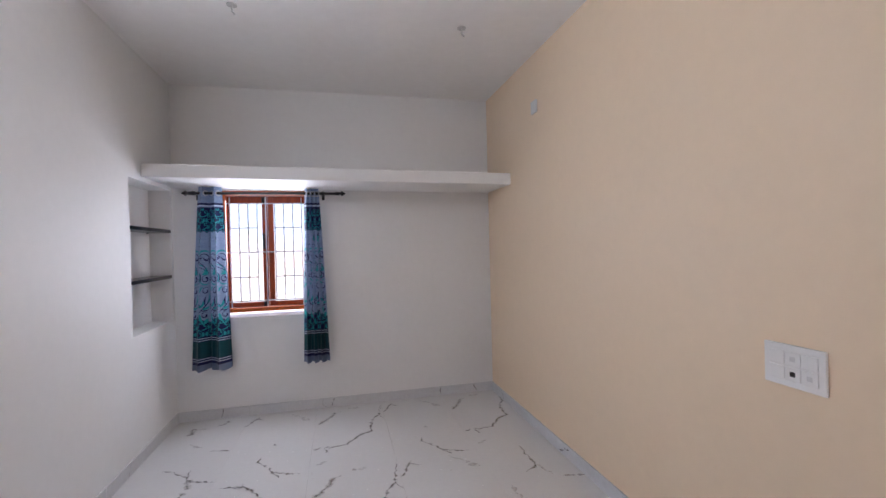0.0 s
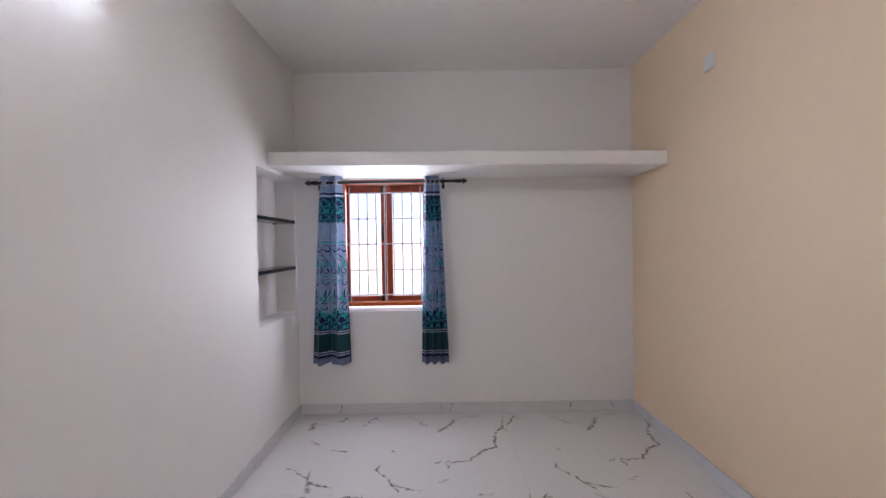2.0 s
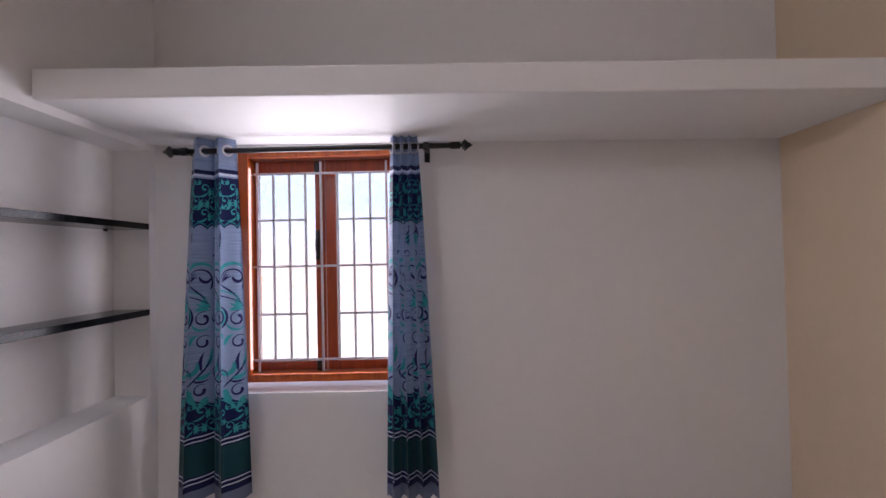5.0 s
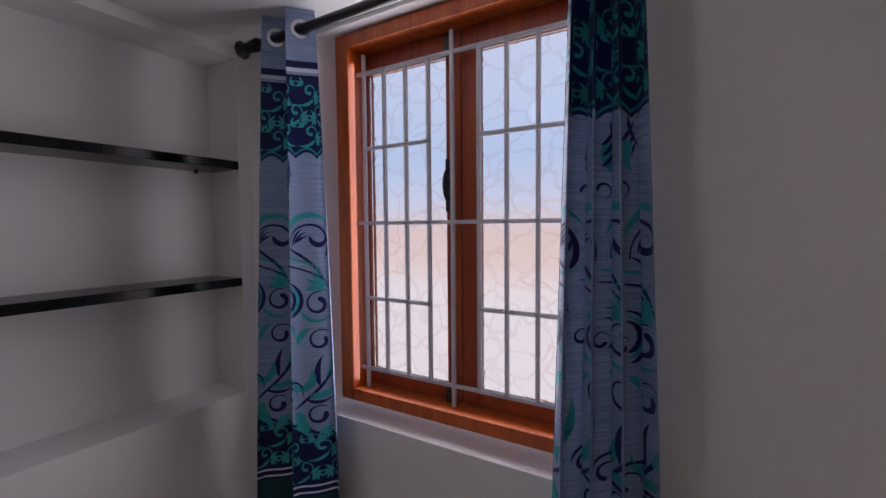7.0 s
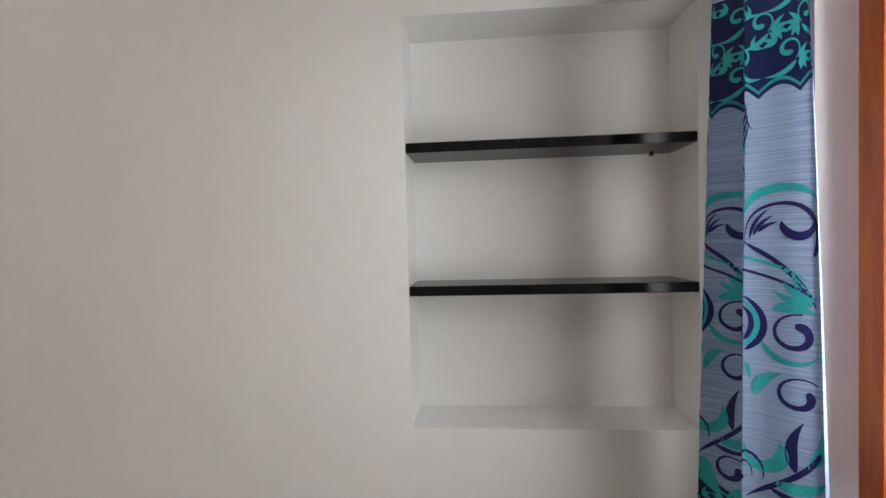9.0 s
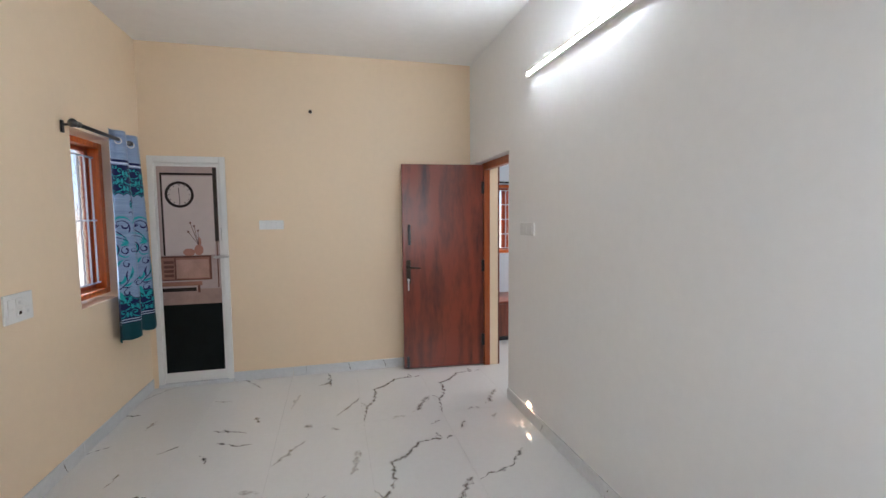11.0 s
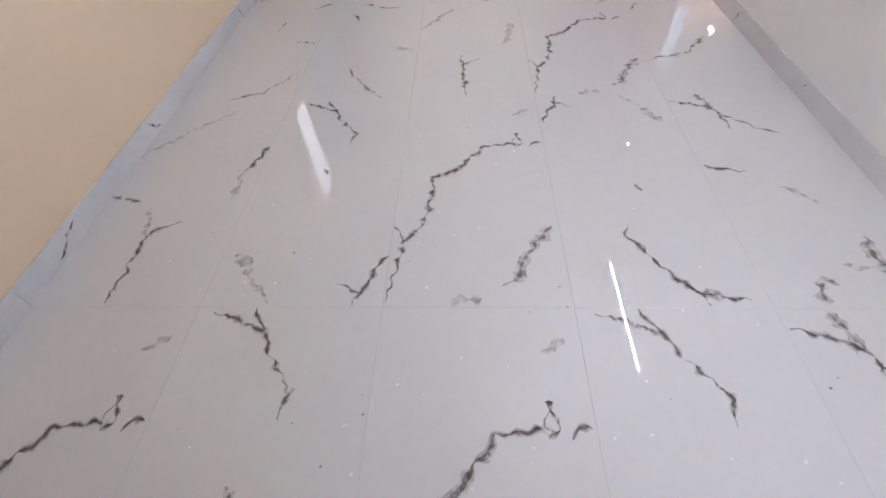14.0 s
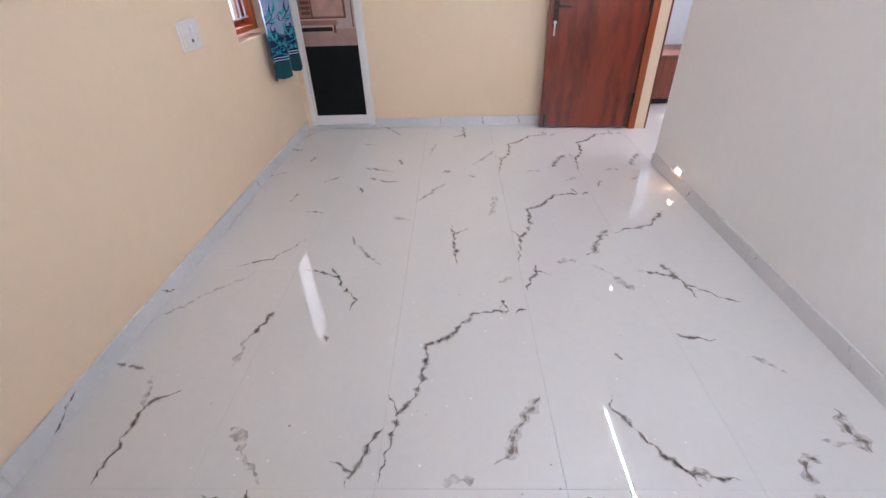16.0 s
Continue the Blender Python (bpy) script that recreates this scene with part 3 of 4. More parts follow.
def cloth_surface(axis_map, top, bottom, folds, amp_t, amp_b, phase, y0=-0.122, z0=0.48, z1=2.13):
    def surf(s, z):
        t = max(0.0, (z1 - z) / (z1 - z0))
        t2 = t ** 0.8
        a = top[0] + (bottom[0] - top[0]) * t2
        b = top[1] + (bottom[1] - top[1]) * t2
        ph = 2 * math.pi * folds * s + phase
        u = a + (b - a) * s + 0.010 * math.sin(2 * ph) * (0.6 + 0.4 * t)
        amp = amp_t + (amp_b - amp_t) * t
        return Vector(axis_map(u, y0 + amp * math.sin(ph) + 0.006 * t * math.sin(3.1 * ph + 4 * t), z))
    return surf


north = lambda u, d, z: (u, d, z)
curtain("curtain", cloth_surface(north, (0.257, 0.440), (0.164, 0.494), 1.9, 0.030, 0.050, 2.6), 0.56, 0.48, 2.13,
        "silver curtain with navy and teal scrolls on a black rod", (0.308, 0.572, 0.835), 0.078)
curtain("curtain", cloth_surface(north, (1.15, 1.27), (1.098, 1.338), 3.6, 0.028, 0.036, 0.6, y0=-0.116), 0.62, 0.475, 2.125,
        "gathered silver curtain with navy and teal scrolls beside the window", (0.112, 0.251, 0.39, 0.529, 0.668, 0.807, 0.945))
east = lambda u, d, z: (W + d, u, z)
curtain("curtain", cloth_surface(east, (-4.13, -4.50), (-4.14, -4.66), 1.8, 0.028, 0.04, 0.5, y0=-0.09, z0=0.61, z1=2.18), 0.5, 0.61, 2.18,
        "blue and teal scroll curtain beside the narrow window", (0.234, 0.511, 0.789))


def curtain_rod(name, place, u0, u1, z, brackets, label, ROD=0.122):
    r = thing(name, label, "curtain rod")
    bm = rod(bmesh.new(), place(u0 + 0.07, -ROD, z), place(u1 - 0.07, -ROD, z), 0.0125, seg=16)
    part("pole", bm, M_BLACK, r, smooth=True)
    for e, sg in ((u0, 1), (u1, -1)):
        bm = bmesh.new()
        rod(bm, place(e + sg * 0.1, -ROD, z), place(e + sg * 0.055, -ROD, z), 0.0165)
        rod(bm, place(e + sg * 0.055, -ROD, z), place(e + sg * 0.045, -ROD, z), 0.009)
        rod(bm, place(e + sg * 0.048, -ROD, z), place(e + sg * 0.034, -ROD, z), 0.014, 0.027)
        rod(bm, place(e + sg * 0.034, -ROD, z), place(e + sg * 0.014, -ROD, z), 0.027, 0.010)
        rod(bm, place(e + sg * 0.016, -ROD, z), place(e, -ROD, z), 0.013, 0.002)
        part("finial", bm, M_BLACK, r, "turned black finial")
    for b in brackets:
        bm = bmesh.new()
        rod(bm, place(b, -0.002, z), place(b, -ROD, z), 0.008)
        rod(bm, place(b - 0.012, -ROD, z), place(b + 0.012, -ROD, z), 0.019)
        p, q = Vector(place(b - 0.013, -0.001, z - 0.05)), Vector(place(b + 0.013, -0.012, z + 0.025))
        box(bm, min(p.x, q.x), max(p.x, q.x), min(p.y, q.y), max(p.y, q.y), p.z, q.z, bevel=0.003)
        part("bracket", bm, M_BLACK, r)
    return r


curtain_rod("curtain_rod", north, 0.115, 1.525, 2.055, (0.215, 1.315), "black metal curtain rod with turned finials above the window")
curtain_rod("curtain_rod", east, -4.50, -3.605, 2.115, (-3.70, -4.42), "black metal curtain rod above the narrow window", 0.09)

curtain_rod("curtain_rod", lambda u, d, z: (u, HY - d, z), -1.6, -0.30, 1.965, (-1.5, -0.36), "black curtain rod in the adjoining room", 0.09)

# ---- wooden door and its frame ----
def plank_mat():
    """Glossy red-brown door skin: plank-wide tone steps, mottled figure and fine grain."""
    m = wood_mat("reddish_brown_door_skin", (0.052, 0.0095, 0.005), (0.22, 0.037, 0.015), 0.30, 1.1, (4.5, 4.5, 0.9), 0.2)
    n, k = m.node_tree.nodes, m.node_tree.links
    tc = n.new("ShaderNodeTexCoord")
    mp, wn = n.new("ShaderNodeMapping"), n.new("ShaderNodeTexNoise")
    mp.inputs["Scale"].default_value = (11, 0.4, 0.5)
    wn.inputs["Scale"].default_value, wn.inputs["Detail"].default_value = 1.0, 1
    k.new(tc.outputs["Object"], mp.inputs[0])
    k.new(mp.outputs[0], wn.inputs["Vector"])
    ramp = next(q for q in n if q.bl_idname == "ShaderNodeValToRGB")
    old = ramp.inputs[0].links[0].from_socket
    add = n.new("ShaderNodeMath")
    add.operation = "MULTIPLY_ADD"
    add.inputs[1].default_value = 0.55
    k.new(wn.outputs["Fac"], add.inputs[0])
    k.new(old, add.inputs[2])
    k.new(add.outputs[0], ramp.inputs[0])
    ramp.color_ramp.elements[0].position, ramp.color_ramp.elements[1].position = 0.66, 1.12
    return m


M_SKIN = plank_mat()
dw = tagged(new("door_1"), "reddish brown wooden door standing wide open", "door", kind="structure")
HINGE = pose(-0.078, -4.640, 0, 0, 0, -5.3)


def on_leaf(name, bm, m, label="", smooth=False):
    bm.transform(HINGE)
    return part(name, bm, m, dw, label, smooth)


on_leaf("leaf", one_box(0.004, 0.818, -0.036, 0.0, 0.012, 2.036, bevel=0.003), M_SKIN)
fr = new("door_frame")
fr.parent = dw
part("jamb", one_box(-0.140, -0.080, -4.698, -4.63, 0, 2.053, bevel=0.003), M_JAMB, fr)
part("jamb", one_box(-0.140, -0.080, -3.88, -3.812, 0, 2.053, bevel=0.003), M_JAMB, fr)
part("head", one_box(-0.140, -0.080, -4.63, -3.88, 1.985, 2.053, bevel=0.003), M_JAMB, fr)
part("edge_bead", one_box(-T - 0.014, -T + 0.002, -4.715, -4.634, 0, 2.07, bevel=0.003), M_DOOR, fr, "dark brown edge bead")
for z in (0.27, 1.03, 1.81):
    bm = one_box(0.0, 0.026, 0.0005, 0.005, z - 0.06, z + 0.06, bevel=0.001)
    rod(bm, (0.0, 0.004, z - 0.06), (0.0, 0.004, z + 0.06), 0.007, seg=10)
    on_leaf("hinge", bm, M_BLACK, "black butt hinge")
bm = one_box(0.742, 0.784, 0.0005, 0.008, 0.87, 1.10, bevel=0.004)
ball(bm, (0.763, 0.009, 1.03), 0.018)
on_leaf("lock_plate", bm, M_BRASS, "dark metal lock plate")
bm = rod(bmesh.new(), (0.763, 0.008, 1.03), (0.763, 0.042, 1.03), 0.009)
rod(bm, (0.768, 0.04, 1.03), (0.645, 0.042, 1.022), 0.009, 0.006)
on_leaf("lever", bm, M_BRASS, "dark lever handle")
bm = one_box(0.757, 0.771, 0.008, 0.013, 0.80, 0.90, bevel=0.002)
rod(bm, (0.764, 0.006, 0.905), (0.764, 0.016, 0.905), 0.014)
on_leaf("key", bm, M_STEEL, "steel key hanging in the lock")
bm = one_box(0.738, 0.764, 0.014, 0.03, 1.25, 1.45, bevel=0.008)
for z in (1.27, 1.43):
    rod(bm, (0.751, 0.0, z), (0.751, 0.02, z), 0.008)
on_leaf("pull_handle", bm, M_BLACK, "black pull handle")
bm = one_box(0.765, 0.79, 0.0005, 0.012, 0.02, 0.13, bevel=0.004)
rod(bm, (0.777, 0.012, 0.015), (0.777, 0.012, 0.14), 0.006)
on_leaf("tower_bolt", bm, M_BLACK, "black tower bolt at the foot")

# ---- bathroom door with a printed panel ----
M_PRINT_WALL = mat("print_mauve_wall", (0.46, 0.35, 0.33), 0.25, var=0.08, scale=2.5)
M_PRINT_DARK = mat("print_dark_line", (0.03, 0.022, 0.02), 0.25, var=0.2, scale=20)
M_PRINT_WOOD = mat("print_wood", (0.33, 0.16, 0.12), 0.25, var=0.25, scale=9)
M_PRINT_PANEL = mat("print_panel", (0.46, 0.27, 0.22), 0.25, var=0.2, scale=9)
M_PRINT_WOOD2 = mat("print_wood_shade", (0.16, 0.07, 0.055), 0.25, var=0.25, scale=9)
M_PRINT_FLOOR = mat("print_floor", (0.36, 0.24, 0.21), 0.25, var=0.15, scale=9)
M_PRINT_BLACK = mat("print_black", (0.004, 0.006, 0.006), 0.5, var=0.3, scale=10, spec=0.15)
M_PRINT_PALE = mat("print_pale", (0.60, 0.50, 0.48), 0.25, var=0.05, scale=9)
bd = tagged(new("door_2"), "white bathroom door with a printed interior picture", "door", kind="structure")
fr = new("door_frame")
fr.parent = bd
yb = L + 0.012
part("jamb", one_box(2.327, 2.375, L - 0.08, yb, 0.03, 2.08, bevel=0.004), M_PVC, fr)
part("jamb", one_box(2.905, 2.952, L - 0.08, yb, 0.03, 2.08, bevel=0.004), M_PVC, fr)
part("head", one_box(2.375, 2.905, L - 0.08, yb, 2.02, 2.08, bevel=0.004), M_PVC, fr)
part("threshold", one_box(2.327, 2.952, L - 0.08, yb + 0.01, 0.0, 0.03, bevel=0.004), M_SKIRT, fr)
yl = L - 0.004
leaf = part("leaf", one_box(2.377, 2.903, L - 0.045, yl, 0.035, 2.018, bevel=0.004), M_PVC, bd)
PX0, PX1 = 2.402, 2.885


def picture(name, a, b, z0, z1, m, lift, label=""):
    return part(name, one_box(a, b, yl - 0.001, yl + 0.002 + lift * 0.0004, z0, z1), m, leaf, label)


picture("print_wall", PX0, PX1, 0.89, 1.99, M_PRINT_WALL, 0, "printed mauve room wall")
picture("print_floor", PX0, PX1, 0.752, 0.89, M_PRINT_FLOOR, 0)
picture("print_black", PX0, PX1, 0.128, 0.752, M_PRINT_BLACK, 0, "plain black lower panel")
picture("print_frame_line", 2.846, 2.860, 1.20, 1.93, M_PRINT_DARK, 1)
picture("print_frame_line", 2.432, 2.860, 1.914, 1.934, M_PRINT_DARK, 2)
picture("print_frame_line", 2.404, 2.436, 1.32, 1.985, M_PRINT_DARK, 3)
picture("print_frame_line", 2.418, 2.428, 0.90, 1.32, M_PRINT_WOOD2, 3)
picture("print_wall_light", 2.44, 2.84, 1.20, 1.905, M_PRINT_PALE, 0.5, "printed pale wall inside the frame")
picture("print_sideboard", 2.476, PX1, 0.972, 1.194, M_PRINT_WOOD, 1, "printed wooden sideboard")
picture("print_sideboard_door", 2.50, 2.765, 0.992, 1.160, M_PRINT_PANEL, 2)
for i in range(4):
    picture("print_slat", 2.785, 2.865, 1.005 + 0.04 * i, 1.030 + 0.04 * i, M_PRINT_WOOD2, 2)
for a, b, c, d in ((2.476, 2.492, 0.972, 1.194), (2.476, PX1, 1.178, 1.194), (2.476, PX1, 0.972, 0.984), (2.768, 2.778, 0.972, 1.194)):
    picture("print_edge", a, b, c, d, M_PRINT_WOOD2, 3)
picture("print_bench", 2.56, PX1, 0.922, 0.960, M_PRINT_WOOD, 4)
picture("print_bench_leg", 2.578, 2.598, 0.858, 0.922, M_PRINT_WOOD2, 4)
picture("print_shadow", 2.61, PX1, 0.872, 0.905, M_PRINT_DARK, 3)
bm = bmesh.new()
for i in range(40):
    a, b = 2 * math.pi * i / 40, 2 * math.pi * (i + 1) / 40
    vs = [bm.verts.new((2.71 + r * math.cos(t), yl + 0.0045, 1.742 + r * math.sin(t))) for r, t in ((0.094, a), (0.117, a), (0.117, b), (0.094, b))]
    bm.faces.new(vs)
part("print_clock_rim", bm, M_PRINT_DARK, leaf)
bm = bmesh.new()
bmesh.ops.create_circle(bm, cap_ends=True, segments=40, radius=0.1, matrix=Matrix.Translation((2.71, yl + 0.0035, 1.742)) @ pose(0, 0, 0, 90))
part("print_clock_dial", bm, M_PRINT_PALE, leaf, "pale printed clock dial")
bm = bmesh.new()
for i in range(12):
    q = pose(2.71, yl + 0.0042, 1.742) @ pose(0, 0, 0, 0, 30 * i)
    vs = [bm.verts.new(q @ Vector(p)) for p in ((-0.003, 0, 0.078), (0.003, 0, 0.078), (0.003, 0, 0.09), (-0.003, 0, 0.09))]
    bm.faces.new(vs)
part("print_clock_marks", bm, M_PRINT_DARK, leaf)
picture("print_clock_hand", 2.7075, 2.7125, 1.665, 1.742, M_PRINT_DARK, 5)
picture("print_clock_hand", 2.710, 2.716, 1.742, 1.80, M_PRINT_DARK, 5)
bm = bmesh.new()
ball(bm, (2.655, yl + 0.002, 1.225), 0.05, 1, 0.05, 0.7)
ball(bm, (2.575, yl + 0.002, 1.245), 0.038, 1, 0.05, 1.3)
ball(bm, (2.565, yl + 0.002, 1.315), 0.014, 1, 0.05, 3.2)
part("print_vase", bm, mat("print_terracotta", (0.45, 0.21, 0.16), 0.25, var=0.1, scale=12), leaf, "printed terracotta vase")
bm = bmesh.new()
for dx, dz in ((0.03, 0.17), (0.06, 0.2), (0.08, 0.12), (0.0, 0.13)):
    rod(bm, (2.575, yl + 0.003, 1.29), (2.575 + dx, yl + 0.003, 1.29 + dz), 0.0022, seg=6)
    ball(bm, (2.575 + dx, yl + 0.003, 1.29 + dz), 0.009, 1, 0.2, 1)
part("print_twigs", bm, M_PRINT_WOOD2, leaf)
bm = bmesh.new()
box(bm, 2.36, 2.44, yb, yb + 0.012, 1.165, 1.19, bevel=0.002)
rod(bm, (2.32, yb + 0.014, 1.178), (2.45, yb + 0.014, 1.178), 0.008)
part("latch", bm, M_STEEL, bd, "steel sliding latch")
bm = one_box(2.378, 2.396, yl + 0.002, yl + 0.03, 1.32, 1.44, bevel=0.006)
part("pull_handle", bm, M_PVC, bd, "pale pull handle")


# ---- switch plates ----
def plate(name, place, u0, u1, z0, z1, rows, cols, label, marks=()):
    t = thing(name, label, "switch plate")

    def bx(pname, a, b, d0, d1, c, d, m, bevel=0.0):
        bm = one_box(a, b, d0, d1, c, d, bevel=bevel)
        for v in bm.verts:
            v.co = place(*v.co)
        return part(pname, bm, m, t)

    bx("cover", u0, u1, -0.012, 0.0, z0, z1, M_PLATE, 0.003)
    mu, mz = (u1 - u0) * 0.1, (z1 - z0) * 0.14
    cw, ch = (u1 - u0 - 2 * mu) / cols, (z1 - z0 - 2 * mz) / rows
    for i in range(cols):
        for j in range(rows):
            a, c = u0 + mu + i * cw, z0 + mz + j * ch
            bx("rocker", a + 0.002, a + cw - 0.002, -0.0155, -0.011, c + 0.003, c + ch - 0.003, M_PLATE, 0.0015)
    for i, j, dark in marks:
        a, c = u0 + mu + (i + 0.5) * cw, z0 + mz + (j + 0.5) * ch
        bx("mark", a - cw * 0.16, a + cw * 0.16, -0.0165, -0.0150, c - ch * 0.16, c + ch * 0.16, M_PRINT_DARK if dark else M_STEEL, 0)
    return t


plate("switch_plate", east, -3.295, -3.08, 1.0, 1.15, 2, 3, "white modular switch and socket plate on the cream wall", ((1, 0, 1), (0, 0, 0), (1, 1, 0)))
plate("switch_plate", lambda u, d, z: (u, L - d, z), 1.841, 2.056, 1.42, 1.505, 1, 4, "white switch plate on the cream wall")
plate("switch_plate", lambda u, d, z: (-d, u, z), -3.555, -3.33, 1.385, 1.475, 1, 4, "white switch plate on the white wall")
plate("socket_plate", east, -1.21, -1.11, 2.575, 2.675, 1, 2, "small white socket plate high on the cream wall")

# ---- tube light ----
tl = thing("tube_light", "lit white LED tube batten on the wall", "tube light")
part("batten", one_box(0.001, 0.036, -3.40, -2.20, 2.507, 2.533, bevel=0.002), M_PVC, tl)
bm = bmesh.new()
arc = [(0.0362 + 0.006 * math.cos(a), 2.52 + 0.0105 * math.sin(a)) for a in (radians(-90 + 15 * i) for i in range(13))]
ring = [[bm.verts.new((x, y, z)) for x, z in arc] for y in (-3.385, -2.215)]
for i in range(12):
    bm.faces.new([ring[0][i], ring[0][i + 1], ring[1][i + 1], ring[1][i]])
for r in ring:
    bm.faces.new(r)
bm.faces.new([ring[0][0], ring[0][12], ring[1][12], ring[1][0]])
part("tube", bm, M_TUBE, tl, "glowing white diffuser")
for y in (-3.393, -2.207):
    part("end_cap", one_box(0.02, 0.042, y - 0.008, y + 0.008, 2.501, 2.539, bevel=0.003), M_PVC, tl)

# ---- glowing warm spot over the skirting, and bulbs in the adjoining room ----
# Added plate and glowing block that stand for a small warm glint
M_WARM = glow_mat("warm_spot_glow", (1.0, 0.60, 0.36), 22.0)
fl = thing("foot_light", "small glowing block standing for a warm spot of light above the skirting", "night light")
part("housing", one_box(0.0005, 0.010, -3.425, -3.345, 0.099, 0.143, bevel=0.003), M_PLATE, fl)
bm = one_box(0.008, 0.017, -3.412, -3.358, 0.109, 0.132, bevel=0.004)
part("diffuser", bm, M_WARM, fl, "glowing warm face of the light spot", smooth=True)
M_BULB = glow_mat("hall_bulb_glow", (1.0, 0.95, 0.90), 30.0)
wl = thing("wall_lamp", "wall lamp with one lit bulb in the adjoining room", "wall lamp")
bm = rod(bmesh.new(), (-T - 0.001, -4.86, 2.2), (-T - 0.016, -4.86, 2.2), 0.045, seg=20)
part("backplate", bm, M_BRASS, wl)
for x, y, z in ((-0.37, -4.85, 2.10), (-0.50, -4.92, 2.17)):
    bm = rod(bmesh.new(), (-T - 0.014, -4.86, 2.2), (x, y, z + 0.045), 0.006)
    rod(bm, (x, y, z + 0.022), (x, y, z + 0.06), 0.014, 0.010)
    part("arm", bm, M_BRASS, wl)
    lit = z < 2.15
    part("bulb", ball(bmesh.new(), (x, y, z), 0.016 if lit else 0.032), M_BULB if lit else M_PVC, wl, "glowing white bulb" if lit else "white glass globe, unlit", smooth=True)

# ---- outside the windows ----
tagged(part("backdrop", one_box(-3, 4.5, 3.0, 3.05, -3.0, 4.5), M_OUT), "hazy bright view outside the window", "backdrop", kind="structure")
tagged(part("backdrop", one_box(W + 2.5, W + 2.55, -15.0, 1.0, -3.0, 4.5), M_OUT_DIM), "hazy bright view outside the narrow window", "backdrop", kind="structure")

# ---- ceiling hooks and wall peg ----
for x, y in ((0.846, -1.476), (2.321, -1.456)):
    bm = rod(bmesh.new(), (x, y, H), (x, y, H - 0.006), 0.03, seg=20)
    rod(bm, (x, y, H - 0.004), (x, y, H - 0.045), 0.005)
    rod(bm, (x, y, H - 0.043), (x + 0.018, y, H - 0.06), 0.005)
    tagged(part("fan_hook", bm, M_STEEL), "small metal fan hook in the ceiling", "ceiling hook", "hooks in the ceiling")
bm = rod(bmesh.new(), (1.57, L, 2.515), (1.57, L + 0.02, 2.515), 0.013)
ball(bm, (1.57, L + 0.024, 2.515), 0.016)
tagged(part("wall_peg", bm, M_BRASS, smooth=True), "small dark peg on the cream wall", "wall hook")


# ---- floor tiles: a few printed faces, laid in both directions ----
def vein_mat(name, rgb, thresh, cover):
    m = mat(name, rgb, 0.07, var=0.5, scale=30, spec=0.6)
    n, k = m.node_tree.nodes, m.node_tree.links
    tr, mx, nz, mr, tc = (n.new("ShaderNode" + q) for q in ("BsdfTransparent", "MixShader", "TexNoise", "MapRange", "TexCoord"))
    nz.inputs["Scale"].default_value, nz.inputs["Detail"].default_value = 38, 5
    mr.inputs["From Min"].default_value, mr.inputs["From Max"].default_value, mr.inputs["To Max"].default_value = thresh, thresh + 0.28, cover
    k.new(tc.outputs["Object"], nz.inputs["Vector"])
    k.new(nz.outputs["Fac"], mr.inputs["Value"])
    k.new(mr.outputs[0], mx.inputs[0])
    k.new(tr.outputs[0], mx.inputs[1])
    k.new(n["Principled BSDF"].outputs[0], mx.inputs[2])
    k.new(mx.outputs[0], n["Material Output"].inputs[0])
    return m


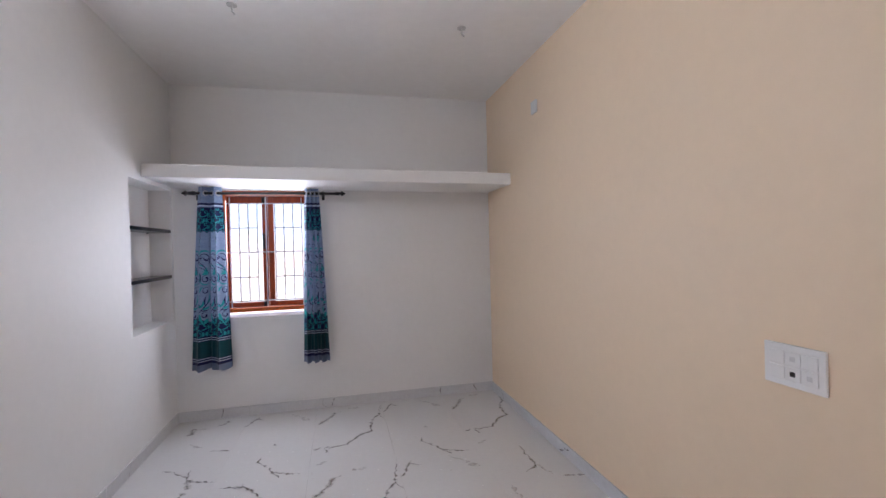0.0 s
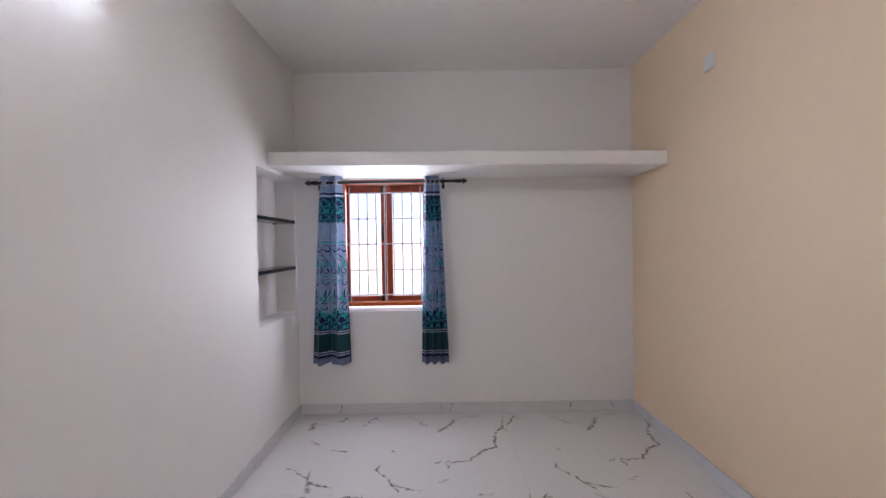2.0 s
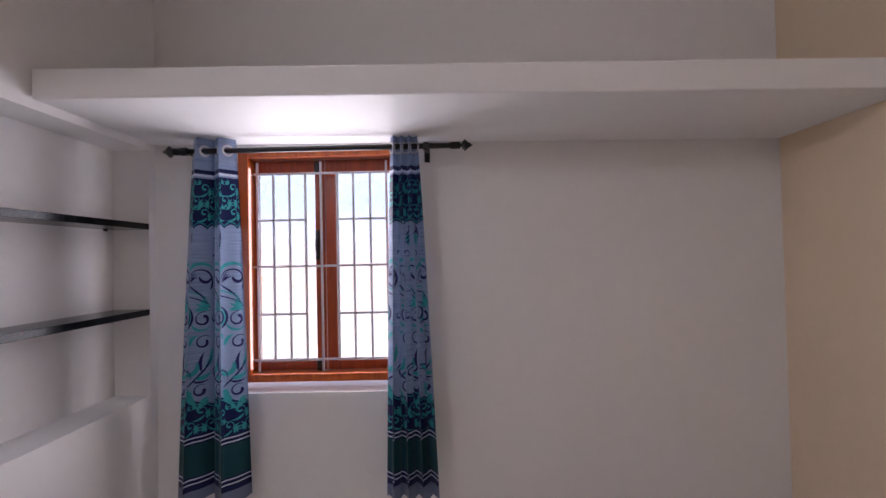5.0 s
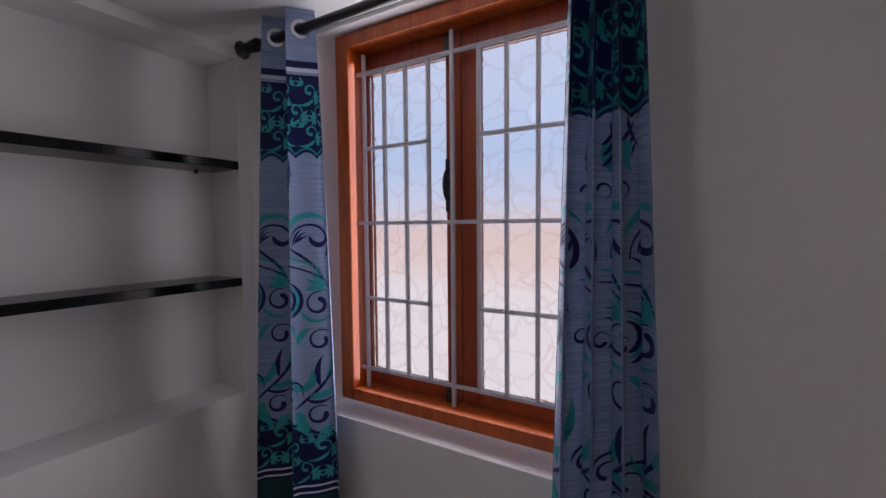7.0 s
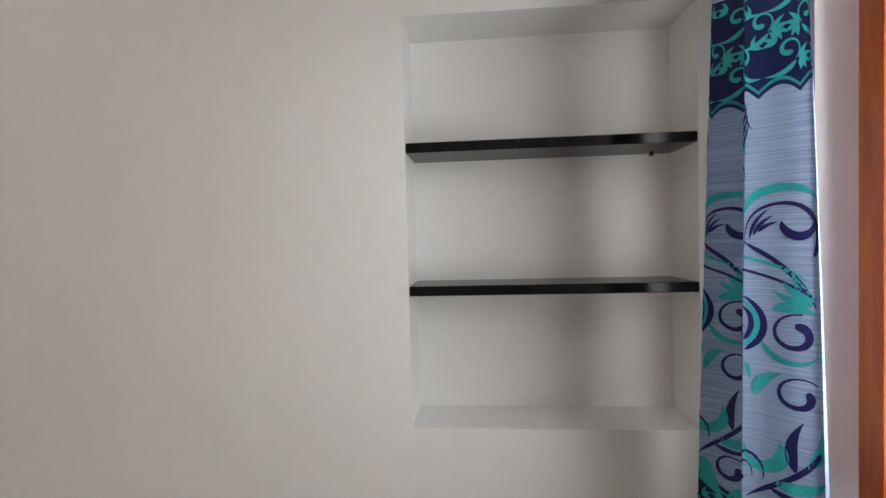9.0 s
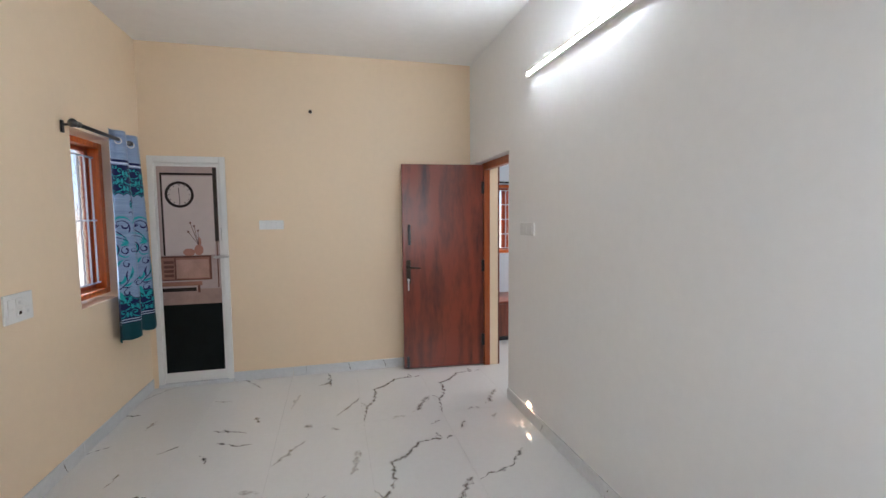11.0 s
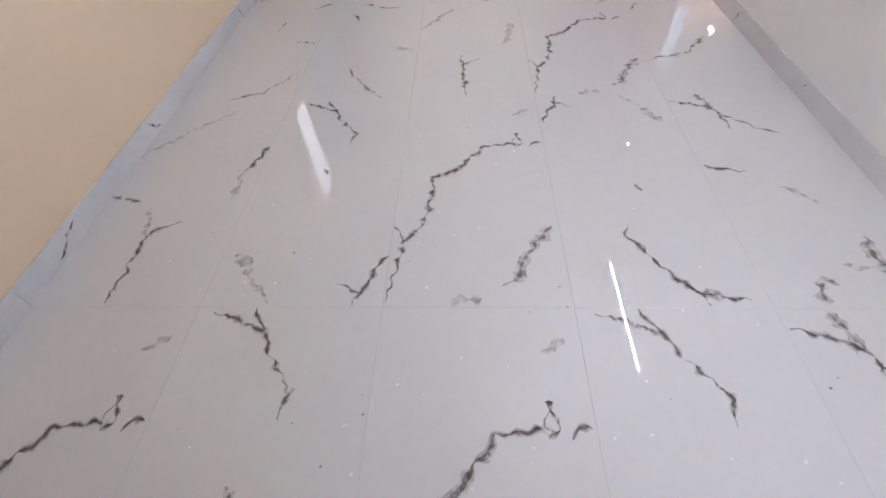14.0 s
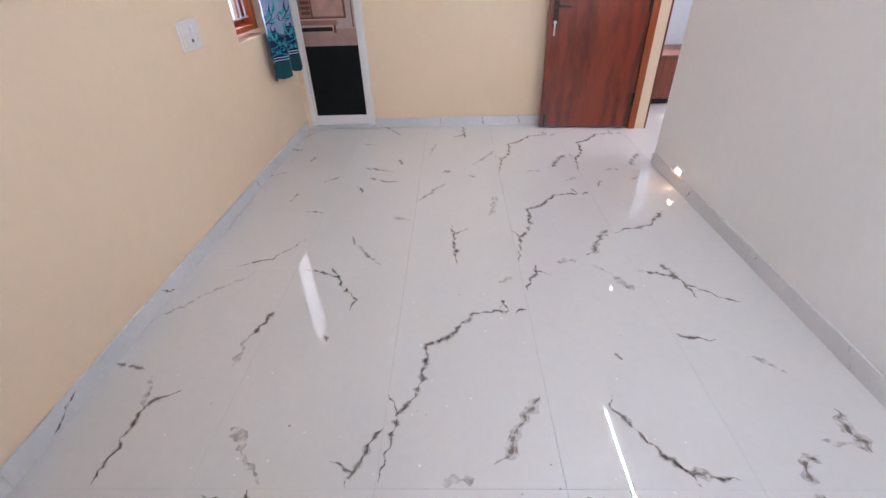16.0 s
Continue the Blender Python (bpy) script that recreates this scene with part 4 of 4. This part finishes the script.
M_CORE = vein_mat("dark_brown_vein", (0.17, 0.130, 0.105), 0.33, 0.9)
M_HALO = vein_mat("grey_vein_edge", (0.38, 0.34, 0.32), 0.34, 0.48)
M_RUST = vein_mat("rust_vein", (0.36, 0.26, 0.21), 0.32, 0.62)
FACES = {
    "big": [("d", 9, (0.012, 0.36), (0.07, 0.385)), ("d", 10, (0.132, 0.392), (0.113, 0.286), (0.10, 0.37), (0.26, 0.388), (0.365, 0.527), (0.465, 0.598), (0.486, 0.82), (0.552, 0.921), (0.60, 1.18)),
            ("d", 6, (0.593, 0.84), (0.552, 0.921)), ("r", 14, (0.027, 0.85), (0.094, 0.935), (0.162, 1.08), (0.22, 1.12)), ("s", 16, (0.29, 1.16), (0.39, 1.19)), ("s", 7, (0.05, 0.10), (0.12, 0.16))],
    "hook": [("d", 9, (0.544, 0.02), (0.40, 0.06), (0.336, 0.116), (0.294, 0.203), (0.223, 0.292), (0.248, 0.355)), ("d", 6, (0.41, 0.005), (0.37, 0.09)),
             ("s", 15, (0.539, 0.974), (0.467, 1.087)), ("s", 8, (0.467, 1.087), (0.379, 1.19)), ("d", 8, (0.009, 0.98), (0.08, 1.136), (0.10, 1.195)), ("d", 5, (0.157, 1.10), (0.085, 1.15)), ("r", 8, (0.33, 0.52), (0.31, 0.56))],
    "scatter": [("r", 15, (0.19, 0.91), (0.191, 1.01), (0.173, 1.076)), ("r", 15, (0.37, 1.08), (0.417, 1.12), (0.454, 1.19)), ("s", 7, (0.325, 1.033), (0.184, 1.07)), ("d", 7, (0.593, 0.53), (0.44, 0.574)),
                ("s", 12, (0.354, 0.655), (0.25, 0.747)), ("r", 13, (0.46, 0.012), (0.41, 0.13)), ("d", 5, (0.41, 0.172), (0.21, 0.336)), ("d", 11, (0.59, 0.064), (0.422, 0.126), (0.394, 0.216), (0.393, 0.29))],
    "bow": [("d", 9, (0.222, 0.82), (0.29, 0.838), (0.333, 0.896), (0.317, 1.034), (0.335, 1.19)), ("s", 6, (0.386, 0.742), (0.333, 0.896)), ("r", 7, (0.583, 0.685), (0.435, 0.707)),
            ("d", 12, (0.006, 0.358), (0.063, 0.538)), ("s", 9, (0.063, 0.538), (0.072, 0.70)), ("s", 7, (0.222, 0.05), (0.376, 0.185), (0.58, 0.424))],
    "tee": [("d", 9, (0.365, 0.776), (0.354, 0.888), (0.337, 1.185)), ("d", 6, (0.354, 0.888), (0.26, 0.826)), ("r", 9, (0.411, 0.162), (0.598, 0.447)), ("s", 12, (0.054, 0.384), (0.112, 0.657)), ("r", 12, (0.24, 0.03), (0.17, 0.06))],
    "drift": [("r", 9, (0.378, 0.89), (0.20, 1.14), (0.144, 1.19)), ("s", 9, (0.163, 0.673), (0.02, 0.70)), ("d", 12, (0.454, 0.19), (0.40, 0.30)), ("d", 9, (0.392, 0.05), (0.25, 0.12), (0.15, 0.14))],
    "long": [("r", 6, (0.025, 0.89), (0.16, 1.10), (0.35, 1.19)), ("r", 9, (0.269, 0.285), (0.283, 0.44)), ("d", 8, (0.13, 0.565), (0.012, 0.592)), ("d", 7, (0.02, 0.02), (0.13, 0.10))],
    "edge": [("d", 10, (0.218, 0.634), (0.374, 0.824), (0.518, 0.853), (0.595, 0.90)), ("r", 9, (0.48, 0.15), (0.54, 0.28)), ("s", 9, (0.2, 0.1), (0.26, 0.2))],
}


def vein_mesh(strokes, kind, seed, w, h, grow):
    """Wandering ribbons of uneven width along each stroke, 1 mm proud of a tile of size w x h."""
    bm = bmesh.new()
    for si, (kd, wide, *pts) in enumerate(strokes):
        if kd not in kind:
            continue
        pts = [Vector(p) for p in pts]
        path = []
        for a, b in zip(pts, pts[1:]):
            n = max(2, int((b - a).length / 0.007))
            path += [a.lerp(b, i / n) for i in range(n)]
        path.append(pts[-1])
        for _ in range(2):
            path = [path[0]] + [(path[i - 1] + path[i] * 2 + path[i + 1]) / 4 for i in range(1, len(path) - 1)] + [path[-1]]
        off, last = seed * 7.3 + si * 3.1, None
        for i, p in enumerate(path):
            q, t = path[min(i + 1, len(path) - 1)] - path[max(i - 1, 0)], i / max(1, len(path) - 1)
            q = q.normalized() if q.length > 1e-6 else Vector((1, 0))
            f = Vector((p.x * 22 + off, p.y * 22, 0.3))
            side = Vector((-q.y, q.x))
            mid = p + side * (0.020 * noise.noise(f) + 0.007 * noise.noise(f * 2.4))
            ends = min(1.0, 5 * t + 0.15, 5 * (1 - t) + 0.1)
            half = 0.0005 * wide * grow * ends * (0.75 + 1.1 * noise.noise(f * 1.7 + Vector((9, 0, 0))) + 0.25 * noise.noise(f * 4))
            half = max(half, 0.0006 * grow)
            row = []
            for sg in (-1, 1):
                c = mid + side * half * sg * (1 + 0.35 * noise.noise(f * 3 + Vector((sg * 5, 0, 0))))
                row.append(bm.verts.new((min(max(c.x, 0.001), w - 0.001), min(max(c.y, 0.001), h - 0.001), 0)))
            if last:
                bm.faces.new([last[0], row[0], row[1], last[1]])
            last = row
    return bm


XS = (0.003, 0.605, 1.207, 1.811, 2.412, W - 0.003)
YS = (-4.837, -3.68, -2.48, -1.279, -0.079, -0.003)
LAID = (  # one row of tiles a line, from the door end to the window end; a minus turns the tile round
    ("big", "big", "-tee", "-drift", "-long"),
    ("edge", "big", "tee", "drift", "long"),
    ("scatter", "-hook", "big", "hook", "bow"),
    ("scatter", "hook", "big", "hook", "big"),
    ("", "", "", "", ""),
)
for ri, (ya, yb_) in enumerate(zip(YS, YS[1:])):
    for ci, (xa, xb) in enumerate(zip(XS, XS[1:])):
        tile = part("tile", one_box(xa + 0.0004, xb - 0.0004, ya + 0.0004, yb_ - 0.0004, -0.012, 0.0), M_TILE, floor)
        face = LAID[ri][ci]
        if not face:
            continue
        w, h = 0.602, 1.2
        for kind, m, name, z, grow in (("drs", M_HALO, "vein_edge", 0.0006, 3.1), ("d", M_CORE, "vein", 0.0012, 1.45), ("r", M_RUST, "rust_vein", 0.0012, 1.0)):
            bm = vein_mesh(FACES[face.strip("-")], kind, len(face), w, h, grow)
            if not bm.verts:
                bm.free()
                continue
            for v in bm.verts:
                x, y = v.co.x, v.co.y
                if face[0] == "-":
                    x, y = w - x, h - y
                v.co = (min(xa + x, xb - 0.001), max(yb_ - h + y, ya + 0.001), z)
            tagged(part(name, bm, m, tile), kind="stuff")
SKIRT_VEINS = (
    (lambda u, z: (u, -0.0128, z), ((0.365, 0.02), (1.28, -0.03), (1.335, 0.035), (2.405, 0.015), (2.83, -0.05))),
    (lambda u, z: (u, L + 0.0128, z), ((1.26, 0.02), (1.70, -0.03), (0.9, 0.03))),
    (lambda u, z: (0.0128, u, z), ((-3.2, 0.05), (-2.45, 0.03), (-1.75, -0.04), (-1.0, 0.05))),
    (lambda u, z: (W - 0.0128, u, z), ((-0.35, 0.06), (-1.45, -0.16), (-2.3, 0.12), (-3.5, 0.05))),
)
for side, (lay, marks) in zip(("baseboard_north", "baseboard_south", "baseboard_west", "baseboard_east"), SKIRT_VEINS):
    for i, (u, lean) in enumerate(marks):
        bm = vein_mesh([("d", 9, (0.2, 0.004), (0.2 + lean * 0.6, 0.05), (0.2 + lean, 0.086))], "d", i + 3, 0.5, 0.088, 1.0)
        for v in bm.verts:
            v.co = lay(u - 0.2 + v.co.x, v.co.y)
        part("vein", bm, M_CORE, bpy.data.objects[side])
part("threshold_tile", one_box(-T, 0.002, -4.695, -3.815, -0.012, 0.0), M_TILE, floor)

# ---- specks of paint and dirt left on the floor ----
rnd = random.Random(11)
for name, label, colour, count, size in (("paint_specks", "tiny dried specks of white paint on the tiles", (0.86, 0.86, 0.84), 70, 0.0034), ("dirt_specks", "tiny brown specks of dirt on the tiles", (0.30, 0.20, 0.15), 22, 0.0030)):
    bm = bmesh.new()
    for i in range(count):
        x, y, r = rnd.uniform(0.5, 2.7), -rnd.uniform(0.75, 2.3), size * rnd.uniform(0.5, 1.5)
        rim = [r * rnd.uniform(0.6, 1.2) for _ in range(8)]
        low = [bm.verts.new((x + q * math.cos(0.785 * j), y + q * math.sin(0.785 * j), 0.0014)) for j, q in enumerate(rim)]
        peak = bm.verts.new((x, y, 0.0014 + 0.25 * r))
        for j in range(8):
            bm.faces.new([low[j], low[(j + 1) % 8], peak])
    tagged(part(name, bm, mat(name + "_surface", colour, 0.6, var=0.1, scale=30)), label, "specks", kind="stuff")
